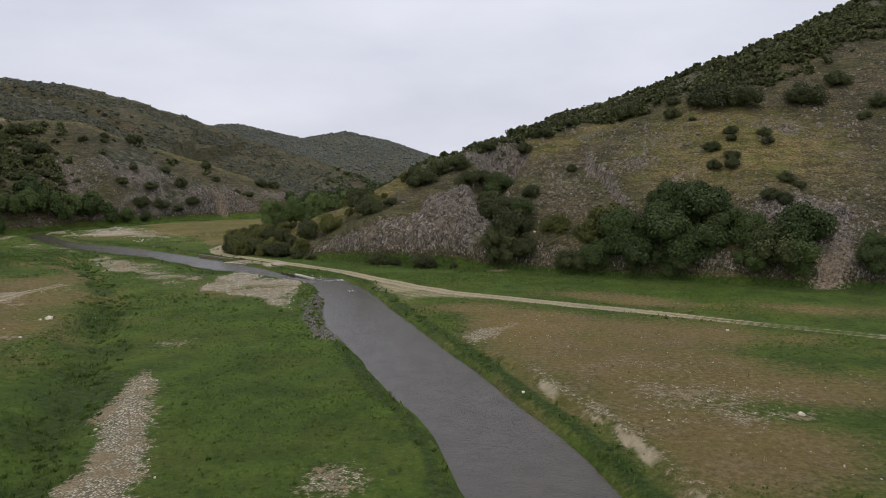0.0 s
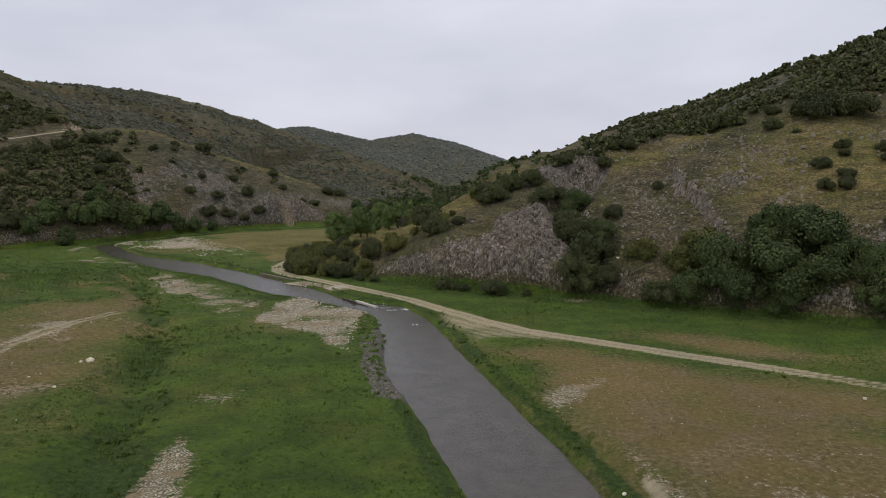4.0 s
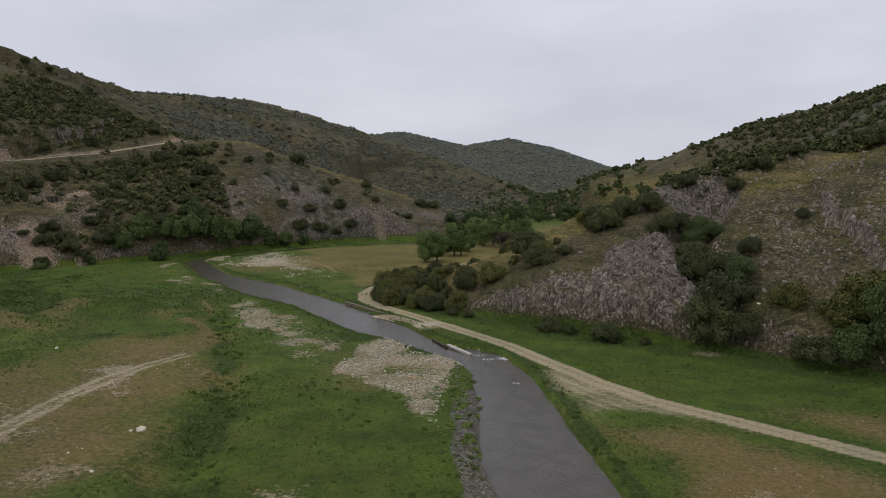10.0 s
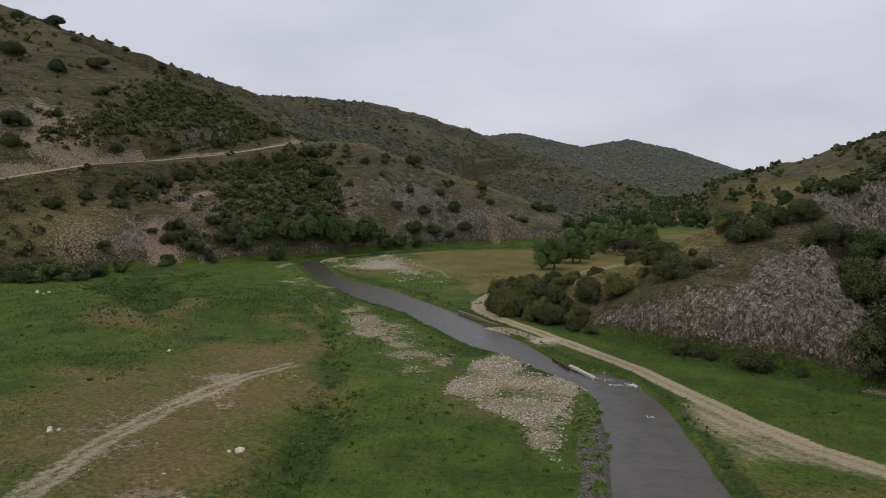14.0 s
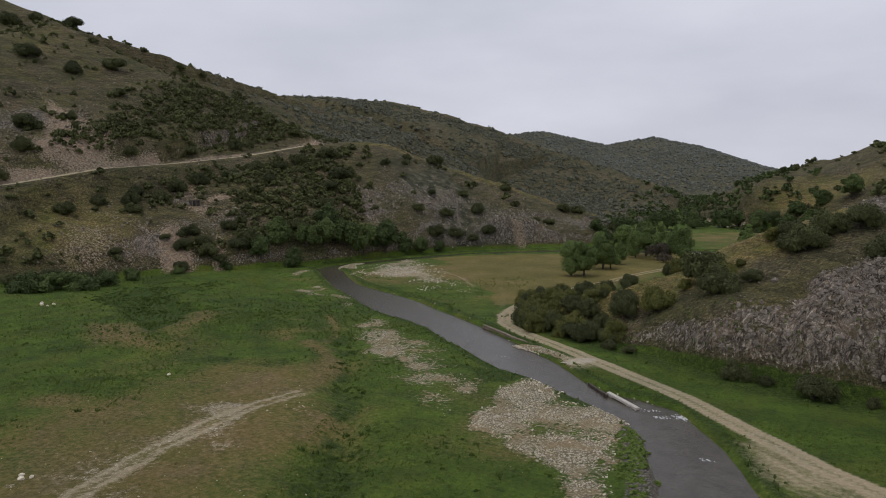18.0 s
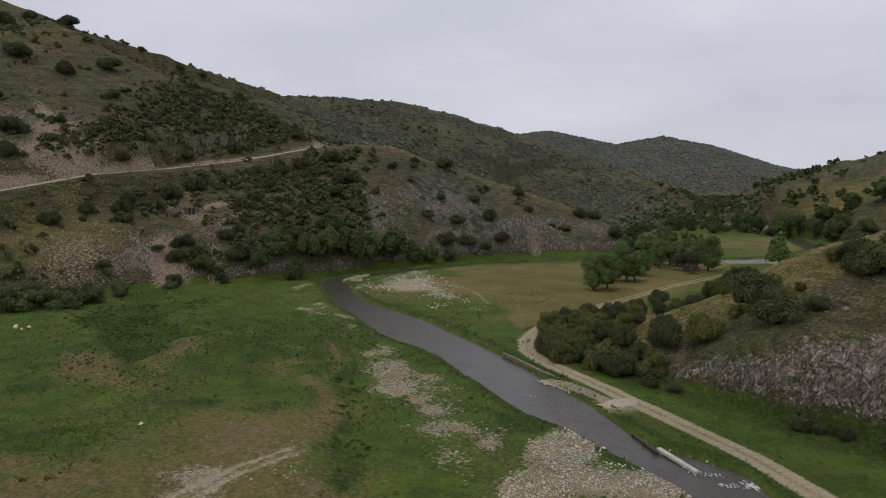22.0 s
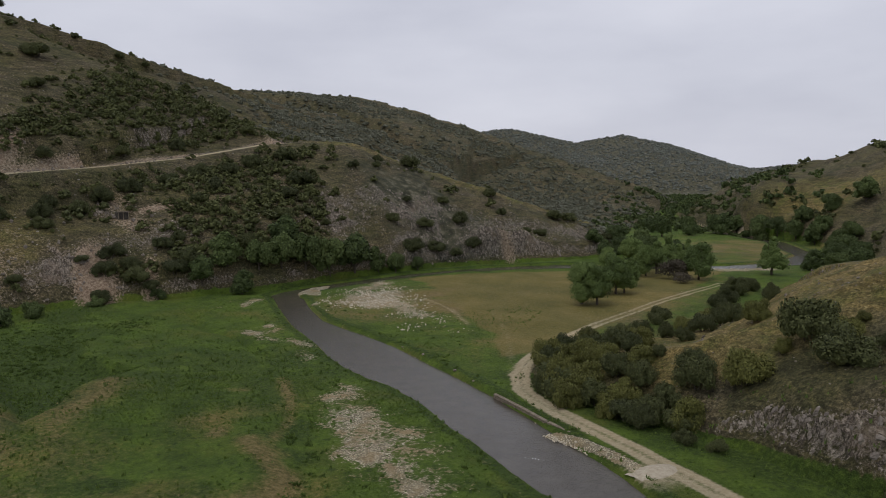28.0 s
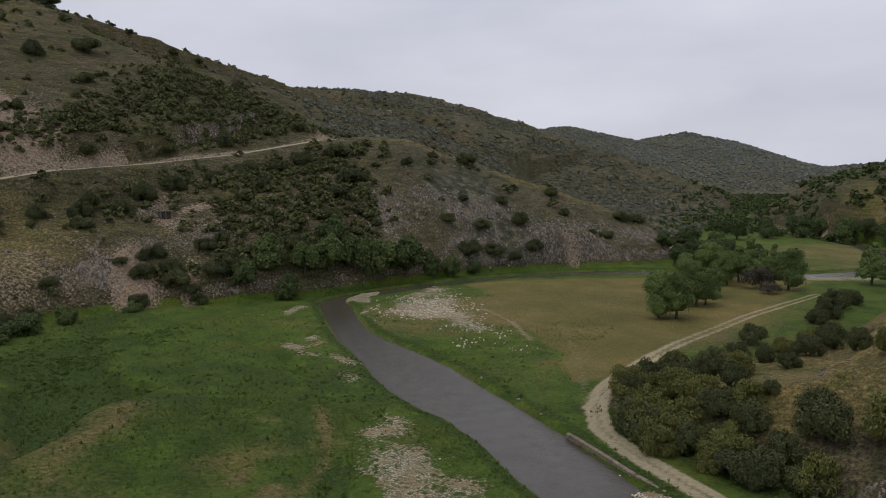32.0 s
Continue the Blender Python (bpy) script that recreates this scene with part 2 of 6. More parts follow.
def height(X, Y):
    """Height of the ground, and the masks that tell what covers it."""
    pr = 0.44 + 0.30 * smooth(-8, 22, X) + 0.34 * smooth(-15, -29, X)
    wob = 2.5 * vnoise(X, Y, 11, 41, 3)
    hr, dr = hill(X + wob * smooth(0, 5, Y - 100), Y + wob * 0.5, FOOT_RIGHT, (CREST_RIGHT, CREST_RIGHT_2), pr)
    hl, dl = hill(X + wob, Y, FOOT_LEFT, (CREST_LEFT, CREST_LEFT_2), 0.66)
    near = smooth(400, 330, Y)
    # a hollow behind the crest of the spur
    hr = hr - 7 * np.exp(-(((X - 50) / 45) ** 2 + ((Y - 235) / 32) ** 2)) * (dr > 0) * np.clip(dr / 20, 0, 1)
    # rock nose of the spur, the gully beside it, the cliff foot
    gully = np.exp(-(seg_dist(X, Y, [(10, 130), (10, 150), (14, 164)])[0] / 4.5) ** 2)
    hr = hr * (1 - 0.42 * gully) + 2.2 * smooth(0.3, 1.8, dr) * smooth(60, 20, np.abs(X - 20)) * (dr < 60) * (Y < 200)
    crag = np.exp(-(seg_dist(X, Y, [(-4, 139), (-10, 141), (-17, 144), (-24, 147.5)])[0] / 4.5) ** 2) * np.clip(dr / 2.5, 0, 1)
    dome = np.exp(-(((X - 2) / 5) ** 4 + ((Y - 139.5) / 8) ** 2)) * np.clip(dr / 2.5, 0, 1)
    cleft = np.exp(-(seg_dist(X, Y, [(-6.8, 133), (-6, 140), (-4.6, 146)])[0] / 1.5) ** 2) * np.clip(dr / 2, 0, 1)
    hr = hr + 1.2 * crag + 1.4 * dome - 1.6 * cleft
    hl = hl + 5.5 * smooth(0.5, 3.5, dl) * np.exp(-(seg_dist(X, Y, [(-94, 281), (-85, 289)])[0] / 6) ** 2) + 1.5 * smooth(0.5, 4, dl) * np.exp(-(seg_dist(X, Y, [(-76, 297), (-66, 308)])[0] / 6) ** 2)
    h = hr + hl
    on = smooth(0, 6, np.maximum(dr, dl))
    h = h + on * (1.8 * vnoise(X, Y, 38, 3) + 0.9 * vnoise(X, Y, 12, 5)) * np.clip(h / 12, 0.05, 1)
    rock = on * np.maximum.reduce([
        1.25 * np.exp(-(seg_dist(X, Y, [(-30, 150), (-22, 146), (-8, 142), (4, 141)])[0] / 9.5) ** 4), 0.8 * np.exp(-(seg_dist(X, Y, [(-46, 163), (-36, 154)])[0] / 3) ** 2), 0.5 * np.exp(-(((X - 24) / 9) ** 2 + ((Y - 147) / 13) ** 2)),
        0.35 * np.exp(-(((X - 47) / 14) ** 2 + ((Y - 150) / 8) ** 2)), 1.1 * np.exp(-(((X - 58) / 12) ** 2 + ((Y - 114) / 9) ** 2)),
        0.85 * np.exp(-(((X - 5) / 14) ** 2 + ((Y - 166) / 5) ** 2)), 0.75 * np.exp(-(((X - 69) / 8) ** 2 + ((Y - 146) / 5) ** 2)), 0.6 * np.exp(-(((X - 38) / 6) ** 2 + ((Y - 143) / 6) ** 2)),
        0.55 * np.exp(-(((X - 46) / 5) ** 2 + ((Y - 133) / 3) ** 2)), 0.6 * np.exp(-(((X - 51) / 6) ** 2 + ((Y - 120) / 4) ** 2)), 0.6 * np.exp(-(((X - 35) / 7) ** 2 + ((Y - 165) / 4) ** 2)),
        0.55 * np.exp(-(seg_dist(X, Y, [(-128, 252), (-112, 274), (-96, 290), (-80, 300), (-68, 316)])[0] / 13) ** 4),
        0.75 * np.exp(-(seg_dist(X, Y, [(-160, 184), (-158, 195), (-152, 205)])[0] / 6) ** 2),
        0.3 * np.exp(-(seg_dist(X, Y, [(-172, 160), (-167, 172)])[0] / 9) ** 2), 0.9 * np.exp(-(((X + 159) / 5) ** 2 + ((Y - 178) / 6) ** 2)),
        0.8 * np.exp(-(((X + 215) / 14) ** 2 + ((Y - 190) / 20) ** 2)), 0.9 * np.exp(-(((X + 160) / 5) ** 2 + ((Y - 174) / 7) ** 2)),
        0.62 * np.exp(-(seg_dist(X, Y, [(-130, 252), (-126, 266), (-113, 268)])[0] / 9) ** 4), 0.7 * np.exp(-(((X + 168) / 7) ** 2 + ((Y - 203) / 6) ** 2))])
    spur_top = np.interp(X, [-44, -36, -29, -24, -18, -13, -7.5, -2, 1, 4.5], [151, 147.5, 147, 143.8, 141.2, 140.2, 141.4, 146.6, 152.5, 157])
    rock = rock * np.where((X < 4) & (Y < 190) & (X > -60), smooth(3.6, -2.4, Y - spur_top - 3.0 * vnoise(X, Y, 6, 34, 3)), 1)
    rock = np.clip(rock + 0.45 * vnoise(X, Y, 15, 31, 4) * on * (0.25 + 0.75 * smooth(-235, -195, X)) * (1 - 0.5 * smooth(12, 22, X)), 0, 1)
    h = h + near * rock * (1.0 * ribs(X, Y, 51) + 0.35 * flutes(X, Y)) * smooth(0, 3, np.maximum(dr, dl)) + (1 - near) * on * 1.2 * vnoise(X, Y, 9, 33, 2)
    # road bench with its cut bank
    drd, (zr,) = seg_dist(X, Y, ROAD)
    k = smooth(1.9, 10, drd) ** 0.8
    h = np.where((dl > 0) & (drd < 10), zr * (1 - k) + h * k, h)
    # far mountains
    d, (z,) = seg_dist(X, Y, [(-1500, 1250, 150), (-800, 1400, 130), (-485, 1471, 112), (-429, 1492, 119), (-294, 1485, 87), (-208, 1518, 103), (-115, 1550, 83),
                              (12, 1592, 34), (300, 1600, 60), (1500, 1600, 140)])
    h = np.maximum(h, z * np.clip(1 - d / 430, 0, 1) ** 0.8 + np.where((d < 420) & (d > 30), 5 * vnoise(X, Y, 70, 11), 0))
    # plain
    plain = 1 - smooth(0, 4, np.maximum(dr, dl))
    h = h + plain * (0.22 * vnoise(X, Y, 22, 7) + 0.07 * vnoise(X, Y, 2.5, 8))
    west = np.interp(Y, [28, 46, 59, 75, 90, 106, 122, 139], [-20, -27, -31, -37, -43, -51, -61, -72]) - X
    h = h + plain * smooth(0, 7, west) * smooth(165, 125, Y) * 0.9
    h = h + plain * 0.25 * vnoise(X, Y, 8, 9, 2) * smooth(-20, -50, X)
    h = h + plain * 1.3 * np.exp(-(((X + 95) / 12) ** 4 + ((Y - 127) / 15) ** 4)) 
    dh, _ = seg_dist(X, Y, HOLLOW + HOLLOW[:1])
    h = h - plain * 2.0 * smooth(-0.6, 2.8, np.where(inside(X, Y, HOLLOW), dh, -dh) + 1.5 * vnoise(X, Y, 9, 39, 3)) * smooth(-140, -112, X)
    dg, _ = seg_dist(X + 1.2 * vnoise(X, Y, 7, 15, 3), Y, GULLY)
    h = h - 0.55 * np.exp(-(dg / 2.2) ** 2) * plain * smooth(150, 120, Y)
    dc, _ = seg_dist(X, Y, [(-128.7, 184.6), (-120, 177), (-114.6, 172.5), (-106.3, 169.8), (-102.3, 167.6), (-96.5, 162.8), (-91, 160)])
    h = h - 0.7 * np.exp(-(dc / 0.8) ** 2) * plain
    edge = water_edge(X, Y) - 0.05 + 0.25 * vnoise(X, Y, 4, 21, 3)
    # eroded scarp above the near bank
    h = h + 0.5 * scarp(X, Y, edge) * plain
    bed = -1.15 + 0.12 * vnoise(X, Y, 4, 22)
    ledge = smooth(1.1, 0.5, seg_dist(X, Y, [(-44, 143.9), (-40.2, 142.2), (-36.6, 139.6), (-33.6, 136.6)])[0])
    bed = bed + 0.68 * ledge
    k = smooth(-0.9, 0.8, edge)
    h = np.where(edge < 0.8, bed * (1 - k) + np.maximum(h, -0.12) * k, h)
    for bar in (ISLAND, ISLET):
        di = seg_dist(X, Y, bar + bar[:1])[0] * np.where(inside(X, Y, bar), 1, -1) + 0.5 * vnoise(X, Y, 3, 44, 2)
        h = np.where(di > -1, np.maximum(h, -0.5 + 0.5 * np.minimum(di, 0.4)), h)
    return h, dr, dl, edge, dg, rock, drd


def axis(spans):
    out = []
    for a, b, s in spans:
        n = max(1, int(round((b - a) / s)))
        out += [a + (b - a) * i / n for i in range(n)]
    return np.array(out + [spans[-1][1]])


GX = axis([(-3000, -900, 150), (-900, -420, 20), (-420, -300, 5), (-300, -200, 1.6), (-200, -130, 0.9), (-130, -40, 0.65), (-40, 12, 0.42), (12, 30, 0.6), (30, 80, 0.9), (80, 240, 4), (240, 700, 20), (700, 3000, 150)])
GY = axis([(-1500, -300, 120), (-300, 0, 20), (0, 34, 2), (34, 128, 0.6), (128, 166, 0.42), (166, 310, 0.95), (310, 420, 2), (420, 720, 5), (720, 1600, 20), (1600, 4000, 200)])


# ---- materials ----
def material(name, rough=0.9):
    m = bpy.data.materials.new(name)
    m.use_nodes = True
    nt = m.node_tree
    bsdf = nt.nodes["Principled BSDF"]
    bsdf.inputs["Roughness"].default_value = rough
    bsdf.inputs["Specular IOR Level"].default_value = 0.25
    return m, nt, bsdf


def ramp(nt, fac, stops):
    n = nt.nodes.new("ShaderNodeValToRGB")
    while len(n.color_ramp.elements) < len(stops):
        n.color_ramp.elements.new(0.5)
    for e, (p, c) in zip(n.color_ramp.elements, stops):
        e.position, e.color = p, (*c, 1) if len(c) == 3 else c
    nt.links.new(fac, n.inputs["Fac"])
    return n.outputs["Color"]


def mixc(nt, fac, a, b, mode="MIX"):
    n = nt.nodes.new("ShaderNodeMix")
    n.data_type, n.blend_type = "RGBA", mode
    for sock, v in (("Factor", fac), ("A", a), ("B", b)):
        if isinstance(v, bpy.types.NodeSocket):
            nt.links.new(v, n.inputs[sock] if sock == "Factor" else [i for i in n.inputs if i.name == sock and i.type == "RGBA"][0])
        elif sock == "Factor":
            n.inputs[sock].default_value = v
        else:
            [i for i in n.inputs if i.name == sock and i.type == "RGBA"][0].default_value = (*v, 1)
    return [o for o in n.outputs if o.type == "RGBA"][0]


def maths(nt, op, a, b=0.0, clamp=False):
    n = nt.nodes.new("ShaderNodeMath")
    n.operation, n.use_clamp = op, clamp
    for i, v in enumerate((a, b)):
        if isinstance(v, bpy.types.NodeSocket):
            nt.links.new(v, n.inputs[i])
        else:
            n.inputs[i].default_value = v
    return n.outputs[0]


def tex(nt, scale, detail=4, rough=0.55, vec=None):
    n = nt.nodes.new("ShaderNodeTexNoise")
    n.inputs["Scale"].default_value, n.inputs["Detail"].default_value, n.inputs["Roughness"].default_value = scale, detail, rough
    if vec is not None:
        nt.links.new(vec, n.inputs["Vector"])
    return n.outputs["Fac"]


def position(nt):
    return nt.nodes.new("ShaderNodeNewGeometry").outputs["Position"]


def attr(nt, name):
    n = nt.nodes.new("ShaderNodeAttribute")
    n.attribute_name = name
    return n.outputs["Fac"]


def sharpen(nt, mask, noise_value, amount=0.55, lo=0.42, hi=0.58):
    """A mask whose edge is broken up by noise."""
    v = maths(nt, "ADD", mask, maths(nt, "MULTIPLY", maths(nt, "SUBTRACT", noise_value, 0.5), amount))
    n = nt.nodes.new("ShaderNodeMapRange")
    n.inputs["From Min"].default_value, n.inputs["From Max"].default_value = lo, hi
    n.interpolation_type = "SMOOTHSTEP"
    nt.links.new(v, n.inputs["Value"])
    return n.outputs["Result"]


def bump(nt, bsdf, height_value, strength, distance):
    n = nt.nodes.new("ShaderNodeBump")
    n.inputs["Strength"].default_value, n.inputs["Distance"].default_value = strength, distance
    nt.links.new(height_value, n.inputs["Height"])
    nt.links.new(n.outputs["Normal"], bsdf.inputs["Normal"])


# ground: grass, dry turf, gravel, bare earth and rock by masks
ground_mat, nt, bsdf = material("ground", 0.95)
pos = position(nt)
n_big, n_mid, n_fine, n_tiny = tex(nt, 0.035, 4, 0.6, pos), tex(nt, 0.2, 6, 0.65, pos), tex(nt, 1.9, 6, 0.72, pos), tex(nt, 7.0, 3, 0.7, pos)
n_patch = tex(nt, 0.085, 6, 0.62, pos)
n_tuft = tex(nt, 0.75, 5, 0.6, pos)
grass = ramp(nt, n_fine, [(0.34, (0.070, 0.114, 0.013)), (0.5, (0.094, 0.150, 0.018)), (0.66, (0.122, 0.180, 0.026))])
grass = mixc(nt, ramp(nt, n_mid, [(0.38, (0, 0, 0)), (0.62, (0.9, 0.9, 0.9))]), grass, ramp(nt, n_fine, [(0.36, (0.038, 0.068, 0.009)), (0.64, (0.064, 0.104, 0.014))]))
grass = mixc(nt, ramp(nt, n_patch, [(0.50, (0, 0, 0)), (0.66, (0.75, 0.75, 0.75))]), grass, ramp(nt, n_fine, [(0.36, (0.090, 0.112, 0.017)), (0.64, (0.128, 0.142, 0.026))]))
grass = mixc(nt, ramp(nt, n_tuft, [(0.57, (0, 0, 0)), (0.66, (0.7, 0.7, 0.7))]), grass, ramp(nt, n_fine, [(0.4, (0.022, 0.042, 0.007)), (0.6, (0.048, 0.078, 0.013))]))
dry = ramp(nt, n_fine, [(0.34, (0.155, 0.120, 0.040)), (0.5, (0.205, 0.155, 0.056)), (0.66, (0.265, 0.202, 0.084))])
dry = mixc(nt, ramp(nt, n_mid, [(0.44, (0, 0, 0)), (0.62, (0.8, 0.8, 0.8))]), dry, ramp(nt, n_fine, [(0.34, (0.16, 0.115, 0.055)), (0.66, (0.30, 0.225, 0.125))]))
worn = ramp(nt, n_fine, [(0.38, (0.115, 0.096, 0.034)), (0.5, (0.185, 0.148, 0.058)), (0.64, (0.27, 0.21, 0.095))])
lush = ramp(nt, n_fine, [(0.36, (0.024, 0.044, 0.007)), (0.52, (0.050, 0.084, 0.013)), (0.66, (0.086, 0.128, 0.021))])
slope_turf = ramp(nt, n_fine, [(0.37, (0.040, 0.036, 0.022)), (0.5, (0.088, 0.078, 0.047)), (0.63, (0.185, 0.165, 0.118))])
slope_turf = mixc(nt, ramp(nt, n_patch, [(0.40, (0, 0, 0)), (0.60, (0.8, 0.8, 0.8))]), slope_turf, ramp(nt, n_fine, [(0.38, (0.040, 0.046, 0.018)), (0.62, (0.102, 0.102, 0.043))]))
spur_turf = ramp(nt, n_fine, [(0.36, (0.086, 0.072, 0.028)), (0.5, (0.176, 0.146, 0.060)), (0.65, (0.30, 0.248, 0.125))])
spur_turf = mixc(nt, ramp(nt, n_mid, [(0.46, (0, 0, 0)), (0.60, (0.8, 0.8, 0.8))]), spur_turf, ramp(nt, n_fine, [(0.38, (0.070, 0.080, 0.022)), (0.62, (0.155, 0.162, 0.050))]))
wooded = ramp(nt, tex(nt, 0.32, 5, 0.7, pos), [(0.40, (0.040, 0.042, 0.026)), (0.52, (0.082, 0.080, 0.050)), (0.62, (0.17, 0.155, 0.112))])
vor = nt.nodes.new("ShaderNodeTexVoronoi")
vor.inputs["Scale"].default_value = 6.0
nt.links.new(pos, vor.inputs["Vector"])
stones = ramp(nt, vor.outputs["Color"], [(0.15, (0.34, 0.29, 0.20)), (0.45, (0.58, 0.51, 0.37)), (0.85, (0.80, 0.73, 0.58))])
stones = mixc(nt, ramp(nt, vor.outputs["Distance"], [(0.34, (0, 0, 0)), (0.6, (1, 1, 1))]), stones, (0.20, 0.17, 0.12))
rust = tex(nt, 0.4, 4, 0.6, pos)
stones = mixc(nt, ramp(nt, n_mid, [(0.48, (0, 0, 0)), (0.68, (0.5, 0.5, 0.5))]), stones, (0.36, 0.285, 0.165))
stones = mixc(nt, ramp(nt, rust, [(0.5, (0, 0, 0)), (0.62, (0.7, 0.7, 0.7))]), stones, (0.30, 0.225, 0.125))
earth = ramp(nt, n_fine, [(0.32, (0.40, 0.325, 0.21)), (0.5, (0.48, 0.40, 0.268)), (0.68, (0.57, 0.485, 0.345))])
rwarp = nt.nodes.new("ShaderNodeTexNoise")
rwarp.inputs["Scale"].default_value, rwarp.inputs["Detail"].default_value = 0.35, 4
nt.links.new(pos, rwarp.inputs["Vector"])
rvec = nt.nodes.new("ShaderNodeVectorMath")
rvec.operation = "MULTIPLY_ADD"
nt.links.new(rwarp.outputs["Color"], rvec.inputs[0])
rvec.inputs[1].default_value = (2.6, 2.6, 2.6)
nt.links.new(pos, rvec.inputs[2])
rmap = nt.nodes.new("ShaderNodeMapping")
rmap.inputs["Scale"].default_value = (1, 1, 0.5)
rmap.inputs["Rotation"].default_value = (0.3, 0.45, 0)
nt.links.new(rvec.outputs["Vector"], rmap.inputs["Vector"])
r1, r2, r3 = tex(nt, 2.6, 6, 0.7, rmap.outputs["Vector"]), tex(nt, 0.16, 5, 0.65, pos), tex(nt, 0.5, 6, 0.75, rmap.outputs["Vector"])
joint = maths(nt, "ABSOLUTE", maths(nt, "SUBTRACT", tex(nt, 0.75, 4, 0.6, rmap.outputs["Vector"]), 0.5))
seam = maths(nt, "ABSOLUTE", maths(nt, "SUBTRACT", tex(nt, 1.9, 3, 0.6, rmap.outputs["Vector"]), 0.5))
rock = ramp(nt, r1, [(0.34, (0.088, 0.074, 0.061)), (0.46, (0.176, 0.150, 0.127)), (0.55, (0.270, 0.235, 0.202)), (0.67, (0.47, 0.42, 0.365))])
rock = mixc(nt, 1.0, rock, ramp(nt, joint, [(0.0, (0.22, 0.21, 0.20)), (0.04, (0.80, 0.80, 0.80)), (0.14, (1.2, 1.2, 1.2))]), "MULTIPLY")
rock = mixc(nt, 1.0, rock, ramp(nt, seam, [(0.0, (0.55, 0.54, 0.53)), (0.05, (1.04, 1.04, 1.04))]), "MULTIPLY")
rock = mixc(nt, ramp(nt, r3, [(0.36, (0.85, 0.85, 0.85)), (0.46, (0, 0, 0))]), rock, ramp(nt, n_fine, [(0.38, (0.052, 0.050, 0.026)), (0.62, (0.115, 0.105, 0.050))]))
rock = mixc(nt, ramp(nt, r2, [(0.52, (0, 0, 0)), (0.66, (0.5, 0.5, 0.5))]), rock, (0.21, 0.160, 0.118))
scree = ramp(nt, n_fine, [(0.36, (0.15, 0.108, 0.076)), (0.5, (0.275, 0.208, 0.150)), (0.65, (0.44, 0.365, 0.285))])
dry_noise = maths(nt, "ADD", maths(nt, "MULTIPLY", n_patch, 0.55), maths(nt, "MULTIPLY", n_fine, 0.45))
col = mixc(nt, sharpen(nt, maths(nt, "ADD", attr(nt, "dry"), 0.03), dry_noise, 2.4, 0.2, 1.0), grass, dry)
field = ramp(nt, maths(nt, "ADD", maths(nt, "MULTIPLY", n_fine, 0.5), maths(nt, "MULTIPLY", n_patch, 0.5)), [(0.37, (0.108, 0.106, 0.028)), (0.5, (0.172, 0.148, 0.046)), (0.63, (0.25, 0.198, 0.074))])
col = mixc(nt, sharpen(nt, attr(nt, "field"), n_mid, 0.5, 0.3, 0.7), col, field)
col = mixc(nt, sharpen(nt, attr(nt, "lush"), n_mid, 1.0, 0.3, 0.7), col, lush)
col = mixc(nt, sharpen(nt, attr(nt, "worn"), dry_noise, 1.3, 0.3, 0.85), col, worn)
level = nt.nodes.new("ShaderNodeMapping")
level.inputs["Scale"].default_value = (0.12, 0.12, 1.0)
nt.links.new(rvec.outputs["Vector"], level.inputs["Vector"])
paths = tex(nt, 1.5, 3, 0.6, level.outputs["Vector"])
slope_turf = mixc(nt, 1.0, slope_turf, ramp(nt, paths, [(0.40, (0.66, 0.66, 0.62)), (0.5, (1, 1, 1)), (0.60, (1.28, 1.24, 1.12))]), "MULTIPLY")
spur_turf = mixc(nt, 1.0, spur_turf, ramp(nt, paths, [(0.40, (0.70, 0.72, 0.66)), (0.5, (1, 1, 1)), (0.60, (1.22, 1.18, 1.1))]), "MULTIPLY")
speckle = ramp(nt, tex(nt, 4.2, 4, 0.7, pos), [(0.34, (0.66, 0.62, 0.58)), (0.5, (1.05, 1.0, 0.96)), (0.62, (1.3, 1.24, 1.17)), (0.72, (1.75, 1.66, 1.56))])
slope_turf = mixc(nt, 1.0, slope_turf, speckle, "MULTIPLY")
spur_turf = mixc(nt, 1.0, spur_turf, speckle, "MULTIPLY")
col = mixc(nt, sharpen(nt, attr(nt, "hillside"), n_mid, 0.3), col, slope_turf)
col = mixc(nt, sharpen(nt, attr(nt, "spur"), n_mid, 0.6, 0.3, 0.7), col, spur_turf)
col = mixc(nt, sharpen(nt, attr(nt, "wooded"), n_patch, 1.2, 0.3, 0.7), col, wooded)
col = mixc(nt, sharpen(nt, attr(nt, "rock"), maths(nt, "ADD", maths(nt, "MULTIPLY", n_fine, 0.5), maths(nt, "MULTIPLY", r1, 0.5)), 2.2, 0.36, 0.56), col, rock)
col = mixc(nt, sharpen(nt, attr(nt, "scree"), n_fine, 1.2, 0.35, 0.65), col, scree)
col = mixc(nt, sharpen(nt, attr(nt, "gravel"), maths(nt, "ADD", maths(nt, "MULTIPLY", n_fine, 0.55), maths(nt, "MULTIPLY", n_mid, 0.45)), 2.4, 0.4, 0.6), col, stones)
col = mixc(nt, 1.0, col, ramp(nt, n_tiny, [(0.34, (0.86, 0.86, 0.86)), (0.5, (1, 1, 1)), (0.66, (1.15, 1.15, 1.15))]), "MULTIPLY")
col = mixc(nt, 1.0, col, ramp(nt, tex(nt, 3.1, 4, 0.75, pos), [(0.36, (0.88, 0.88, 0.88)), (0.5, (1, 1, 1)), (0.64, (1.12, 1.12, 1.12))]), "MULTIPLY")
col = mixc(nt, sharpen(nt, attr(nt, "wet"), n_fine, 0.8, 0.3, 0.7), col, ramp(nt, vor.outputs["Color"], [(0.1, (0.075, 0.068, 0.056)), (0.6, (0.16, 0.146, 0.122)), (0.95, (0.34, 0.315, 0.27))]))
